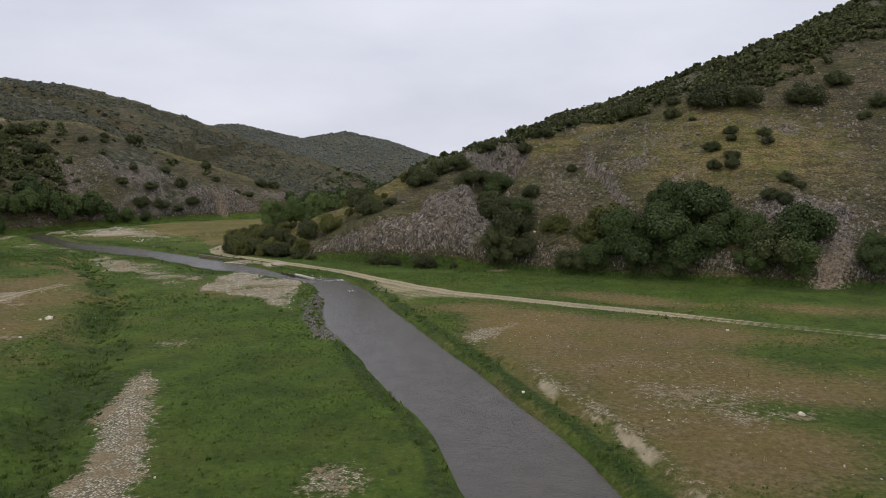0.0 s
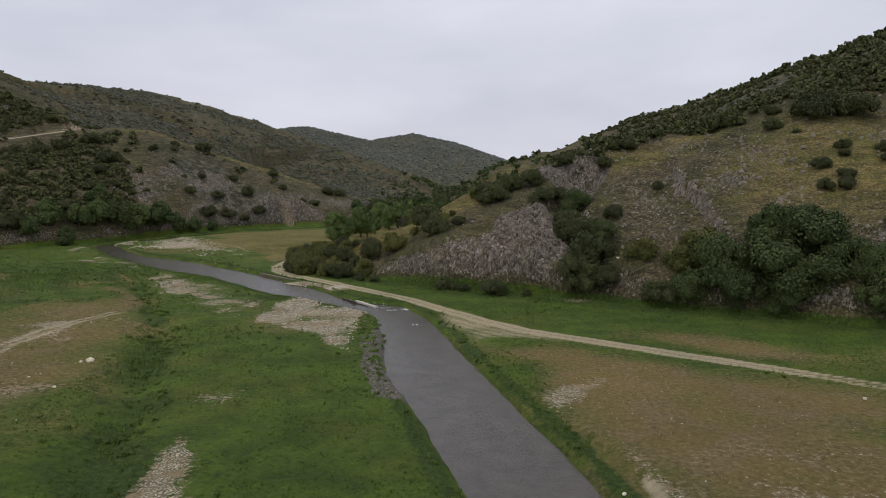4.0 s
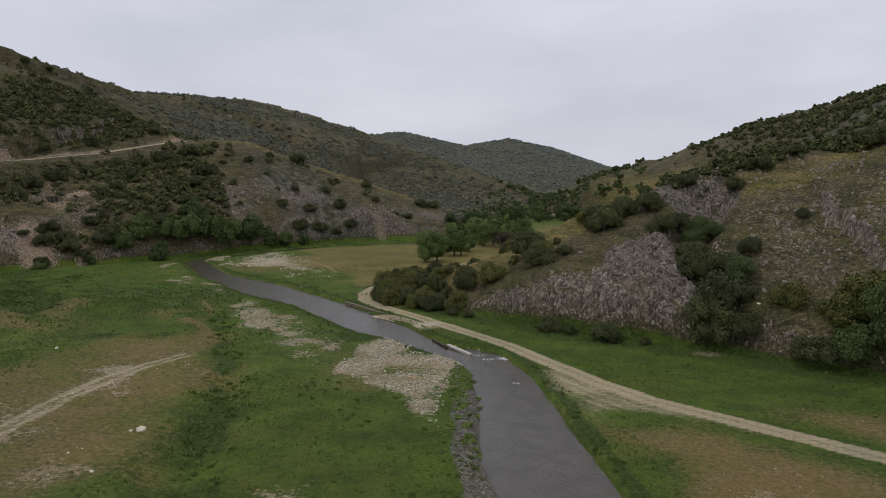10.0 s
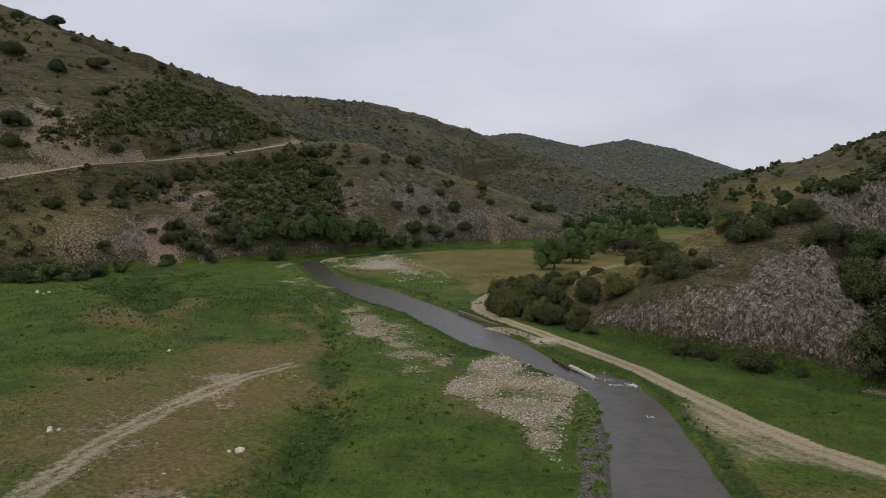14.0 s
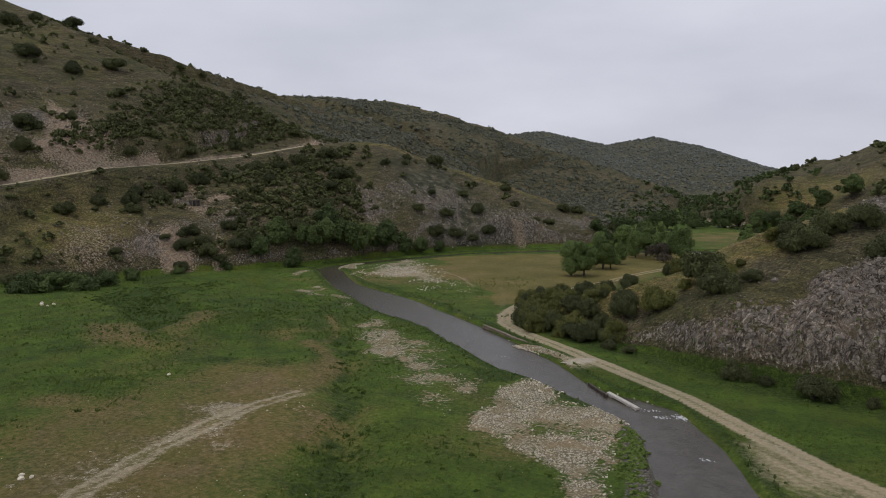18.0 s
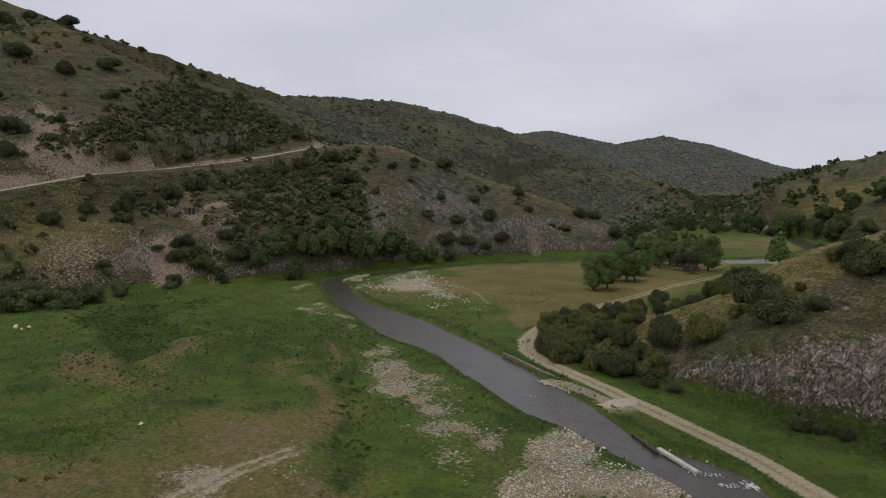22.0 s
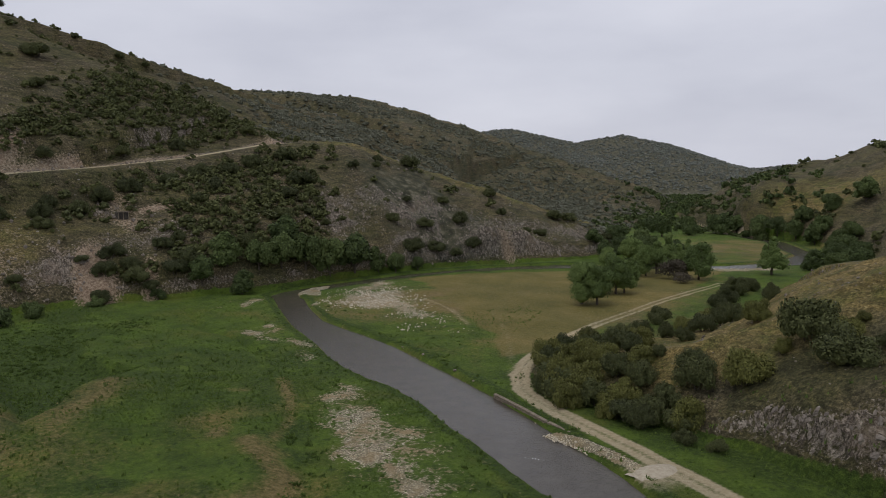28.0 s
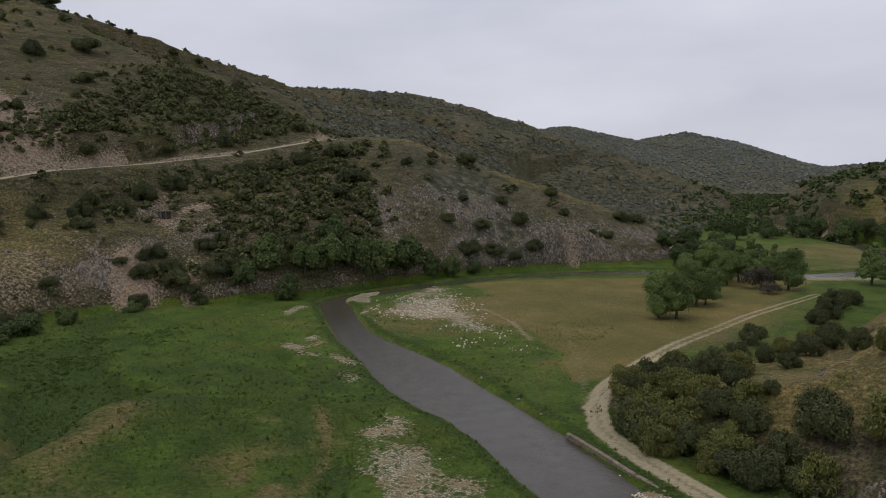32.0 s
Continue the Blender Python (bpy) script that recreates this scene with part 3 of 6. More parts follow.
col = mixc(nt, sharpen(nt, attr(nt, "earth"), maths(nt, "ADD", maths(nt, "MULTIPLY", n_fine, 0.5), maths(nt, "MULTIPLY", n_mid, 0.5)), 0.8, 0.22, 0.72), col, earth)
col = mixc(nt, 1.0, col, ramp(nt, n_big, [(0.3, (0.82, 0.86, 0.82)), (0.7, (1.16, 1.1, 1.02))]), "MULTIPLY")
nt.links.new(col, bsdf.inputs["Base Color"])
bump(nt, bsdf, maths(nt, "ADD", n_fine, maths(nt, "MULTIPLY", maths(nt, "ADD", r1, n_tiny), 0.7)), 0.9, 0.4)

water_mat, nt, bsdf = material("river_water", 0.2)
pos = position(nt)
deep = ramp(nt, tex(nt, 0.5, 5, 0.6, pos), [(0.32, (0.058, 0.050, 0.038)), (0.68, (0.078, 0.068, 0.052))])
nt.links.new(deep, bsdf.inputs["Base Color"])
bsdf.inputs["Specular IOR Level"].default_value = 0.33
bump(nt, bsdf, maths(nt, "ADD", tex(nt, 2.4, 5, 0.65, pos), maths(nt, "MULTIPLY", tex(nt, 8.0, 3, 0.6, pos), 0.5)), 0.5, 0.09)


def mesh_from(name, verts, faces, mat, smooth_shade=True):
    me = bpy.data.meshes.new(name)
    verts, faces = np.asarray(verts, dtype=np.float32), np.asarray(faces, dtype=np.int32)
    me.vertices.add(len(verts))
    me.vertices.foreach_set("co", verts.ravel())
    k = faces.shape[1]
    me.loops.add(faces.size)
    me.loops.foreach_set("vertex_index", faces.ravel())
    me.polygons.add(len(faces))
    me.polygons.foreach_set("loop_start", np.arange(0, faces.size, k, dtype=np.int32))
    me.polygons.foreach_set("loop_total", np.full(len(faces), k, dtype=np.int32))
    me.polygons.foreach_set("use_smooth", np.full(len(faces), smooth_shade, dtype=bool))
    me.update()
    me.validate()
    if mat is not None:
        me.materials.append(mat)
    return me


# ---- the ground, one sheet to the horizon ----
BAR = [(-39.8, 124.1), (-36.1, 127.3), (-28.9, 120.6), (-24, 118.5), (-21.5, 116.5), (-21.6, 111.8), (-22.5, 106.8), (-20.8, 99), (-19.1, 90.2), (-18.6, 87), (-21.1, 90.8), (-25.9, 97.5), (-30.5, 102), (-35.7, 104.7), (-37.9, 108.4), (-38.8, 117)]
ISLAND = [(-120.5, 213), (-121.3, 221), (-118.7, 225), (-115.5, 217), (-113, 210.5), (-118, 210.2)]
ISLET = [(-109.4, 200.5), (-108.7, 203.6), (-104.9, 196.3)]
BAR_FAR = [(-107, 203), (-110.1, 218), (-109.7, 238), (-104, 232), (-98.4, 223.4), (-83.2, 203.3), (-76.5, 195.1), (-70.6, 187), (-77.6, 189.7), (-78.8, 185.3), (-90.2, 200.3), (-97.8, 196.1), (-103.6, 199.6)]
BAR_NEAR = [(-22, 35), (-22.6, 41.5), (-23.9, 45.6), (-25.8, 51.3), (-26.4, 55.7), (-27, 59.3), (-26.8, 63), (-24.4, 61), (-22.6, 54.6), (-20, 48.4), (-18.2, 43.2), (-16.6, 35)]
SAND_RIGHT = [(0.6, 76), (4.3, 80.2), (8.3, 84.6), (10.2, 80.2), (7, 74.8), (3.8, 70.9), (2.1, 72.2)]
TIP = [(-107.7, 174.4), (-106.4, 181), (-101, 179.4), (-95.8, 173.8), (-86.7, 167.4), (-86.5, 165.4), (-94.2, 167.6), (-100, 167.5)]
LACE = [  # thin gravel showing through the turf beside the river
    [(-75.6, 150.7), (-74.9, 153.7), (-70.6, 151.5), (-62.4, 136.5), (-66.9, 137.9), (-71, 146)],
    [(-67.5, 142), (-65.7, 143.5), (-61.4, 140.6), (-60.3, 138.3), (-65, 136.3), (-67.4, 138.2)],
    [(-60.9, 137.1), (-60, 140), (-54.3, 142), (-49.8, 130.4), (-51.9, 129), (-57, 131)],
    [(-54.9, 120.5), (-53.2, 125), (-50.5, 120.4), (-53.2, 118)],
    [(-47.6, 117.7), (-45.4, 121), (-42.5, 124), (-40.5, 117), (-41.5, 108), (-44, 113)],
    [(-62, 136), (-58.4, 140), (-50.5, 129.4), (-44.4, 121), (-40.7, 112.5), (-44.7, 110.5), (-51.7, 117.6)],
    [(-74.8, 146), (-70, 150.4), (-60.5, 140), (-55.4, 131.6), (-57, 126), (-64.5, 130)],
    [(-122.8, 193.8), (-122.7, 204), (-119, 199), (-118.4, 190)],
    [(-122.5, 184), (-125.8, 191.7), (-126.6, 198), (-121.8, 188)],
    [(-88.6, 161.5), (-88.2, 165.3), (-82, 158.7), (-85.4, 158)]]
APRON = [(-12.6, 113.5), (-9.6, 104.5), (-6.6, 97.5), (-1.3, 98.5), (3.7, 98.4), (10.6, 96.4), (1.7, 105.6), (-4.8, 109.6), (-9.6, 114.6)]
TURNING = [(-66.4, 98), (-66, 101.7), (-63.2, 103.4), (-59, 101.5), (-56.7, 98), (-57, 91.8), (-61.6, 91), (-62.4, 96)]
BARE_SOUTH = [(-115.4, 127), (-104, 124.2), (-90, 116.8), (-87.3, 114), (-91.6, 112), (-100, 111.6), (-110, 119)]
BARE_RIM = [(-100.6, 134.5), (-101, 138.5), (-98.5, 141), (-95, 133), (-90, 124.6), (-87.4, 118), (-91.6, 119.6), (-96.4, 128)]
TONGUE = [(-49.4, 131.5), (-42, 127.5), (-38, 129), (-37.8, 124), (-41.8, 122.2)]


def soft_poly(X, Y, poly, w):
    wave = min(1.6, w)
    X, Y = X + wave * vnoise(X, Y, 6, 35, 3), Y + wave * vnoise(X, Y, 6, 36, 3)
    d, _ = seg_dist(X, Y, poly + poly[:1])
    return np.clip(0.5 + np.where(inside(X, Y, poly), d, -d) / (2 * w), 0, 1)


def blob(X, Y, x, y, rx, ry, turn=0):
    c, s = math.cos(radians(turn)), math.sin(radians(turn))
    u, v = ((X - x) * c + (Y - y) * s) / rx, (-(X - x) * s + (Y - y) * c) / ry
    return np.clip(1.25 - np.hypot(u, v) * 0.75, 0, 1)


gx, gy = np.meshgrid(GX, GY)
gz, dr, dl, edge, dgully, rock_plan, droad = height(gx, gy)
sy, sx_ = np.gradient(gz, GY, GX)
slope = np.hypot(sx_, sy)
on_hill = smooth(0, 0.9, np.maximum(dr, dl))
hill_far = smooth(900, 1000, gy)
rocky = on_hill * np.clip(0.5 * smooth(0.85, 1.6, slope + 0.25 * vnoise(gx, gy, 4, 32)) * smooth(420, 300, gy) + 0.72 * rock_plan, 0, 1) * smooth(-2, 3, gz) * (1 - 0.75 * blob(gx, gy, -174, 164, 13, 22, 0)) * (1 - 0.8 * smooth(-235, -250, gx)) * (1 - 0.7 * (dl > 0) * smooth(14, 9, droad))
road_bed = (dl > 0) * np.clip(1.35 - droad / 2.2, 0, 1)
cut = 0.95 * (dl > 0) * smooth(9, 3.5, droad) * (gx < np.interp(gy, [105, 165, 192, 244, 300], [-215, -191, -187, -179, -168])) * np.clip(0.75 + 0.6 * vnoise(gx, gy, 13, 61), 0, 1)
screes = np.maximum.reduce([blob(gx, gy, -156, 186, 7, 3.2, -55), 0.55 * blob(gx, gy, -161, 203, 7, 5, 0), 0.5 * blob(gx, gy, -170, 172, 8, 2, 60), 0.46 * blob(gx, gy, -166, 168, 9, 16, 20), 0.7 * blob(gx, gy, -146, 193, 6, 2, -50), 0.6 * blob(gx, gy, 10, 127, 3, 2), 0.72 * soft_poly(gx, gy, [(-232, 206), (-222, 206), (-209, 208), (-201, 191), (-191, 189), (-195, 179), (-205, 175), (-206, 186), (-222, 200)], 4), 0.72 * blob(gx, gy, -201, 158, 6, 15, 8), 0.7 * blob(gx, gy, 60, 108, 2.5, 5, -60), 0.95 * blob(gx, gy, -198, 193, 8, 11, 20), 0.5 * blob(gx, gy, -171, 208, 7, 8, 0), 0.7 * blob(gx, gy, -161, 212, 7, 2, 60), 0.8 * blob(gx, gy, -152, 184.5, 4, 5, 0), 0.62 * blob(gx, gy, -89, 284, 3.5, 3, 0), 0.4 * np.clip(1.4 - seg_dist(gx + vnoise(gx, gy, 5, 62, 2), gy, [(-178, 177), (-166, 183.7), (-161, 184), (-158.5, 186.6), (-154.3, 185), (-151.7, 184)])[0] / 1.5, 0, 1), 0.4 * np.clip(1.4 - seg_dist(gx, gy + vnoise(gx, gy, 5, 63, 2), [(-174, 168), (-163, 176), (-157, 174)])[0] / 1.2, 0, 1), cut])
dt, _ = seg_dist(gx, gy, TRACK)
dtl, _ = seg_dist(gx, gy, TRACK_LEFT)
ruts = np.maximum(0.85 * np.clip(1.25 - np.abs(np.abs(dtl) - 0.8) / 0.8, 0, 1), 0.55 * np.clip(1.3 - dtl / 2.6, 0, 1)) * smooth(114, 104, gy)
side, _ = seg_dist(gx, gy, [(-53.9, 163), (-58, 178), (-65, 196), (-70, 206)])
bank_scarp = np.clip(1.4 - np.abs(edge + 0.7 * vnoise(gx, gy, 3, 25, 2) - 2.9) / 0.55, 0, 1) * smooth(70, 60, gy) * (gx > np.interp(gy, [0, 38, 60, 80], [16, 5.8, 0, -7]))
lace = np.maximum.reduce([soft_poly(gx, gy, poly, 2.2) for poly in LACE]) * (0.50 + 0.42 * vnoise(gx, gy, 3.5, 26, 3))
sprinkle = np.maximum.reduce([lace, 0.40 * blob(gx, gy, -57, 133, 19, 8, 138), 0.44 * blob(gx, gy, -50, 122, 9, 5, 125), 0.45 * blob(gx, gy, -28.5, 73.5, 2.5, 3, 0), 0.5 * blob(gx, gy, -6, 39.5, 3.2, 3.5, 0), 0.40 * blob(gx, gy, 20, 54, 11, 14), 0.46 * blob(gx, gy, 23, 48.5, 6, 2.2, 10),
                              0.3 * blob(gx, gy, -63, 84, 8, 14), 0.45 * blob(gx, gy, -55, 79.5, 4, 2.5, 40), 0.45 * blob(gx, gy, -49, 74, 3, 2.5, 40), 0.42 * blob(gx, gy, -55.6, 90.5, 3, 2), 0.6 * blob(gx, gy, -65, 77.2, 1, 0.8)])
arc = np.minimum(seg_dist(gx, gy, [(-72, 128.4), (-64.2, 123.3), (-61, 116.5), (-59.3, 111.3), (-58.6, 107.3)])[0], seg_dist(gx, gy, [(-82.3, 149.7), (-77, 143.5), (-72.9, 137.4), (-69, 127)])[0] + 0.8)
slip, _ = seg_dist(gx, gy, [(-87.7, 214), (-78.2, 204.5), (-70.2, 192)])
masks = {
    "field": soft_poly(gx, gy, [(-106, 243), (-97, 236), (-85, 220), (-74, 202), (-64, 187), (-58, 172), (-53, 176), (-44, 212), (-34, 248), (-26, 284), (-45, 284), (-62, 275), (-92, 255)], 2.5),
    "hillside": np.maximum(on_hill, hill_far),
    "rock": rocky,
    "spur": on_hill * np.maximum.reduce([soft_poly(gx, gy, [(-52, 176), (-45, 163), (-32, 155.5), (-16, 154), (-2, 160), (4, 172), (2, 215), (-8, 240), (-24, 222), (-40, 196)], 5), 0.6 * blob(gx, gy, -174, 168, 15, 26, 0), 0.62 * blob(gx, gy, 15, 408, 42, 26, -25), 0.6 * blob(gx, gy, 30, 166, 24, 8, 10), 0.66 * blob(gx, gy, 58, 142, 30, 26, 0), 0.55 * smooth(9, 3, seg_dist(gx, gy, CREST_LEFT[1:5])[0]), 0.42 * blob(gx, gy, -285, 235, 70, 50, 0)]),
    "wooded": np.maximum(on_hill, hill_far) * np.clip(0.72 * blob(gx, gy, -116, 278, 34, 20, -45) * (gy < 340) + (0.40 * smooth(330, 420, gy) * ((gx < -60) | (gy > 560)) + 0.55 * smooth(900, 1000, gy)) * (gx < 300) + 0.8 * smooth(195, 245, gy + 0.55 * (gx - 60)) * (gx > 30) * smooth(370, 330, gy), 0, 1),
    "wet": smooth(2.8, 1.3, seg_dist(gx, gy, [(-21, 116), (-20, 108), (-17.8, 100), (-16.6, 92), (-15.2, 85), (-11.5, 76)])[0] + 0.8 * vnoise(gx, gy, 4, 24, 2)),
    "worn": np.maximum.reduce([0.85 * soft_poly(gx, gy, BARE_SOUTH, 3), 0.78 * soft_poly(gx, gy, BARE_RIM, 2.5), 0.74 * np.clip(1.3 - arc / 2.2, 0, 1), 0.6 * np.clip(1.3 - slip / 2.5, 0, 1)] + [blob(gx, gy, x, y, rx, ry, a) * k for x, y, rx, ry, a, k in [
        (-84, 142.6, 2.4, 1.6, 30, 0.6), (-76.2, 129, 1.4, 2.6, 20, 0.7), (-68.6, 127.2, 2, 2.4, 0, 0.68), (-81, 93.5, 4.5, 3.4, 10, 0.75), (-75.5, 91.5, 2, 1.2, 0, 0.8), (-72, 91.5, 5, 5, 0, 0.55), (-60, 100, 8, 15, 12, 0.5),
        (-52, 76, 7, 9, 30, 0.6), (-66, 84, 8, 12, 20, 0.55), (-55, 90, 6, 8, 20, 0.55), (23, 62, 5, 9, 20, 0.7), (15, 47, 4, 6, 20, 0.55), (46, 90, 8, 3, 150, 0.6), (-88, 226, 5, 12, -20, 0.55)]]),
    "scree": screes,
    "gravel": np.maximum.reduce([(0.62 + 0.55 * vnoise(gx, gy, 5, 23, 4)) * soft_poly(gx, gy, BAR, 1.8), (0.52 + 0.5 * vnoise(gx, gy, 9, 27, 4)) * soft_poly(gx, gy, BAR_FAR, 3.5), 0.85 * soft_poly(gx, gy, BAR_NEAR, 1.8), 0.6 * soft_poly(gx, gy, TURNING, 2.5), 0.8 * soft_poly(gx, gy, ISLET, 0.8), 0.8 * ruts, 0.6 * soft_poly(gx, gy, SAND_RIGHT, 2),
                                 (0.55 + 0.4 * vnoise(gx, gy, 4, 29, 3)) * soft_poly(gx, gy, TIP, 1.5), sprinkle, 0.9 * (edge < -0.5), 1.0 * soft_poly(gx, gy, ISLAND, 1.0), 0.72 * blob(gx, gy, -22, 292, 16, 5, 25), smooth(1.1, 0.5, seg_dist(gx, gy, [(-44, 143.9), (-40.2, 142.2), (-36.6, 139.6), (-33.6, 136.6)])[0]),
                                 0.5 * np.clip(1.3 - np.abs(edge - 3.6) / 1.6, 0, 1) * blob(gx, gy, 11, 52, 12, 20), 0.42 * smooth(5, 1.5, dtl) * smooth(114, 100, gy), 0.42 * blob(gx, gy, -58, 104, 5, 5), 0.36 * blob(gx, gy, 19, 54, 7, 16, 20), 0.4 * blob(gx, gy, -47, 71, 4, 5)]),
    "earth": np.maximum.reduce([road_bed, (1 - 0.45 * smooth(172, 215, gy)) * (1 - 0.5 * blob(gx, gy, 42, 78, 12, 8, -30)) * np.maximum(np.clip(1.25 - np.abs(dt - 0.8) / 0.65, 0, 1), 0.5 * np.clip(1.4 - dt / 1.5, 0, 1)), 0.68 * ruts, (0.56 + 0.25 * vnoise(gx, gy, 6, 28, 3) + 0.07 * np.cos(4.2 * dt + 1.5 * vnoise(gx, gy, 9, 37, 2))) * soft_poly(gx, gy, APRON, 3), 0.85 * bank_scarp * np.clip(0.55 + 0.9 * vnoise(gx, gy, 4, 38, 3), 0, 1), 0.45 * np.clip(1.2 - slip / 1.2, 0, 1), 0.30 * np.clip(1.3 - side / 1.4, 0, 1), 0.6 * blob(gx, gy, -33, 136, 3.5, 3)]) * (edge > 0.3),
    "dry": np.maximum.reduce([0.85 * soft_poly(gx, gy, [(-63, 120), (-52, 106), (-47, 91), (-43, 80), (-41.5, 71), (-40, 62), (-48, 58), (-66, 84), (-76, 100), (-74, 112)], 9), 0.9 * blob(gx, gy, 17, 60, 13, 24, 18) * (1 - 0.8 * blob(gx, gy, 35, 66, 8, 9, 0)) * (1 - 0.7 * blob(gx, gy, 26, 49, 3, 8, 70)), 0.72 * blob(gx, gy, -62, 90, 16, 24, 0), 0.74 * blob(gx, gy, -78, 222, 20, 42, -38), 0.62 * blob(gx, gy, -98, 127, 7, 14, 10), 0.85 * blob(gx, gy, 26, 97, 12, 4.5, 150), (0.95 - 0.75 * blob(gx, gy, 35, 66, 8, 8, 0) - 0.6 * blob(gx, gy, 26, 49, 3, 8, 70) - 0.45 * blob(gx, gy, 0, 88, 5, 5)) * soft_poly(gx, gy, [(6.5, 66), (3, 76), (0, 88), (2, 95), (12, 92), (26, 84), (42, 75), (40, 58), (30, 45), (25, 36), (13, 38), (10, 52)], 4),
                              0.66 * blob(gx, gy, -46, 222, 16, 46, -15), 0.45 * blob(gx, gy, -84, 112, 9, 12), 0.5 * blob(gx, gy, -78, 135, 3, 12, -30), 0.5 * blob(gx, gy, -35, 110, 8, 16, 25), 0.6 * blob(gx, gy, 52, 88, 14, 5, 150),
                              0.5 * blob(gx, gy, -5, 95, 6, 10, 30), 0.72 * blob(gx, gy, 17, 83, 15, 8, -30), 0.35 * blob(gx, gy, 36, 72, 14, 8, -35), 0.62 * blob(gx, gy, 2, 92, 6, 5, -30), 0.7 * blob(gx, gy, -15, 355, 26, 40)]),
    "lush": np.maximum.reduce([0.56 * blob(gx, gy, -96, 142, 46, 28, 40), 0.4 * blob(gx, gy, -72, 118, 9, 9, 0), np.clip(0.55 + 0.55 * vnoise(gx, gy, 6, 16, 3), 0, 0.9) * np.exp(-(dgully / 3.6) ** 2), 0.9 * soft_poly(gx, gy, TONGUE, 1.5), 0.85 * blob(gx, gy, -77.3, 115, 3.4, 1.3, 25), 0.8 * blob(gx, gy, -100.7, 109, 4, 2, 20), 0.7 * blob(gx, gy, -83.5, 102, 4, 1.5, 20), 1.0 * soft_poly(gx, gy, HOLLOW, 2.5) * smooth(-150, -128, gx) * np.clip(1.0 + 0.6 * vnoise(gx, gy, 9, 17, 3), 0, 1), 0.55 * blob(gx, gy, -132, 162, 12, 8, 60), 0.9 * np.clip(1 - np.abs(edge - 1.2) / 1.5, 0, 1), 0.6 * smooth(8, 3, seg_dist(gx, gy, FOOT_RIGHT[1:12])[0]), 0.65 * blob(gx, gy, -146, 172, 9, 22, 30)]),
}
ny, nx = gx.shape
idx = np.arange(nx * ny).reshape(ny, nx)
faces = np.stack([idx[:-1, :-1], idx[:-1, 1:], idx[1:, 1:], idx[1:, :-1]], -1).reshape(-1, 4)
ground_mesh = mesh_from("ground", np.stack([gx, gy, gz], -1).reshape(-1, 3), faces, ground_mat)
for key, value in masks.items():
    a = ground_mesh.attributes.new(key, "FLOAT", "POINT")
    a.data.foreach_set("value", np.clip(value, 0, 1).astype(np.float32).ravel())
ground = tagged(new("ground", ground_mesh), "grassy valley floor rising into rocky scrub-covered limestone hills", "ground", kind="structure")

# ---- the river ----
WATER = -0.6
wx, wy = np.meshgrid(np.arange(-132, 44, 1.6), np.arange(-60, 540, 1.6))
wet_cell = water_edge(wx, wy) < 2.6
widx = np.arange(wx.size).reshape(wx.shape)
cells = wet_cell[:-1, :-1] | wet_cell[1:, :-1] | wet_cell[:-1, 1:] | wet_cell[1:, 1:]
rf = np.stack([widx[:-1, :-1], widx[:-1, 1:], widx[1:, 1:], widx[1:, :-1]], -1)[cells]
used, rf = np.unique(rf, return_inverse=True)
rv = np.stack([wx.ravel()[used], wy.ravel()[used], np.full(len(used), WATER)], 1)
rf = rf.reshape(-1, 4)
river = tagged(new("river", mesh_from("river", rv, rf, water_mat)), "shallow grey-brown river winding through the meadows", "river", kind="structure")


# ---- shrubs and trees ----
def ground_at(x, y):
    """Height of the ground sheet at a place, or at many."""
    i = np.clip(np.searchsorted(GX, x) - 1, 0, len(GX) - 2)
    j = np.clip(np.searchsorted(GY, y) - 1, 0, len(GY) - 2)
    u, v = (x - GX[i]) / (GX[i + 1] - GX[i]), (y - GY[j]) / (GY[j + 1] - GY[j])
    return (gz[j, i] * (1 - u) + gz[j, i + 1] * u) * (1 - v) + (gz[j + 1, i] * (1 - u) + gz[j + 1, i + 1] * u) * v


def leaf_material(name, low, mid, high):
    m, nt, bsdf = material(name, 0.75)
    oi = nt.nodes.new("ShaderNodeObjectInfo")
    geo = nt.nodes.new("ShaderNodeNewGeometry")
    t = maths(nt, "ADD", maths(nt, "MULTIPLY", oi.outputs["Random"], 0.38), maths(nt, "MULTIPLY", attr(nt, "tint"), 0.38))
    t = maths(nt, "ADD", t, maths(nt, "MULTIPLY", geo.outputs["Random Per Island"], 0.5))
    c = ramp(nt, t, [(0.05, low), (0.45, mid), (0.95, high)])
    nt.links.new(c, bsdf.inputs["Base Color"])
    bsdf.inputs["Specular IOR Level"].default_value = 0.3
    return m


scrub_leaf = leaf_material("scrub_leaves", (0.030, 0.036, 0.012), (0.059, 0.069, 0.022), (0.110, 0.120, 0.038))
olive_leaf = leaf_material("yellowish_scrub_leaves", (0.050, 0.054, 0.012), (0.102, 0.106, 0.024), (0.17, 0.168, 0.042))
tree_leaf = leaf_material("tree_leaves", (0.050, 0.076, 0.020), (0.104, 0.150, 0.039), (0.175, 0.23, 0.064))
bank_leaf = leaf_material("riverside_leaves", (0.032, 0.049, 0.014), (0.070, 0.099, 0.027), (0.120, 0.156, 0.044))
ivy_leaf = leaf_material("ivy_leaves", (0.030, 0.046, 0.013), (0.062, 0.088, 0.024), (0.112, 0.146, 0.040))
bare_leaf = leaf_material("reddish_twigs", (0.045, 0.036, 0.026), (0.075, 0.062, 0.042), (0.11, 0.092, 0.06))
bark_mat, nt, bsdf = material("bark", 0.95)
pos = position(nt)
nt.links.new(ramp(nt, tex(nt, 6, 5, 0.65, pos), [(0.3, (0.040, 0.032, 0.024)), (0.7, (0.13, 0.11, 0.085))]), bsdf.inputs["Base Color"])
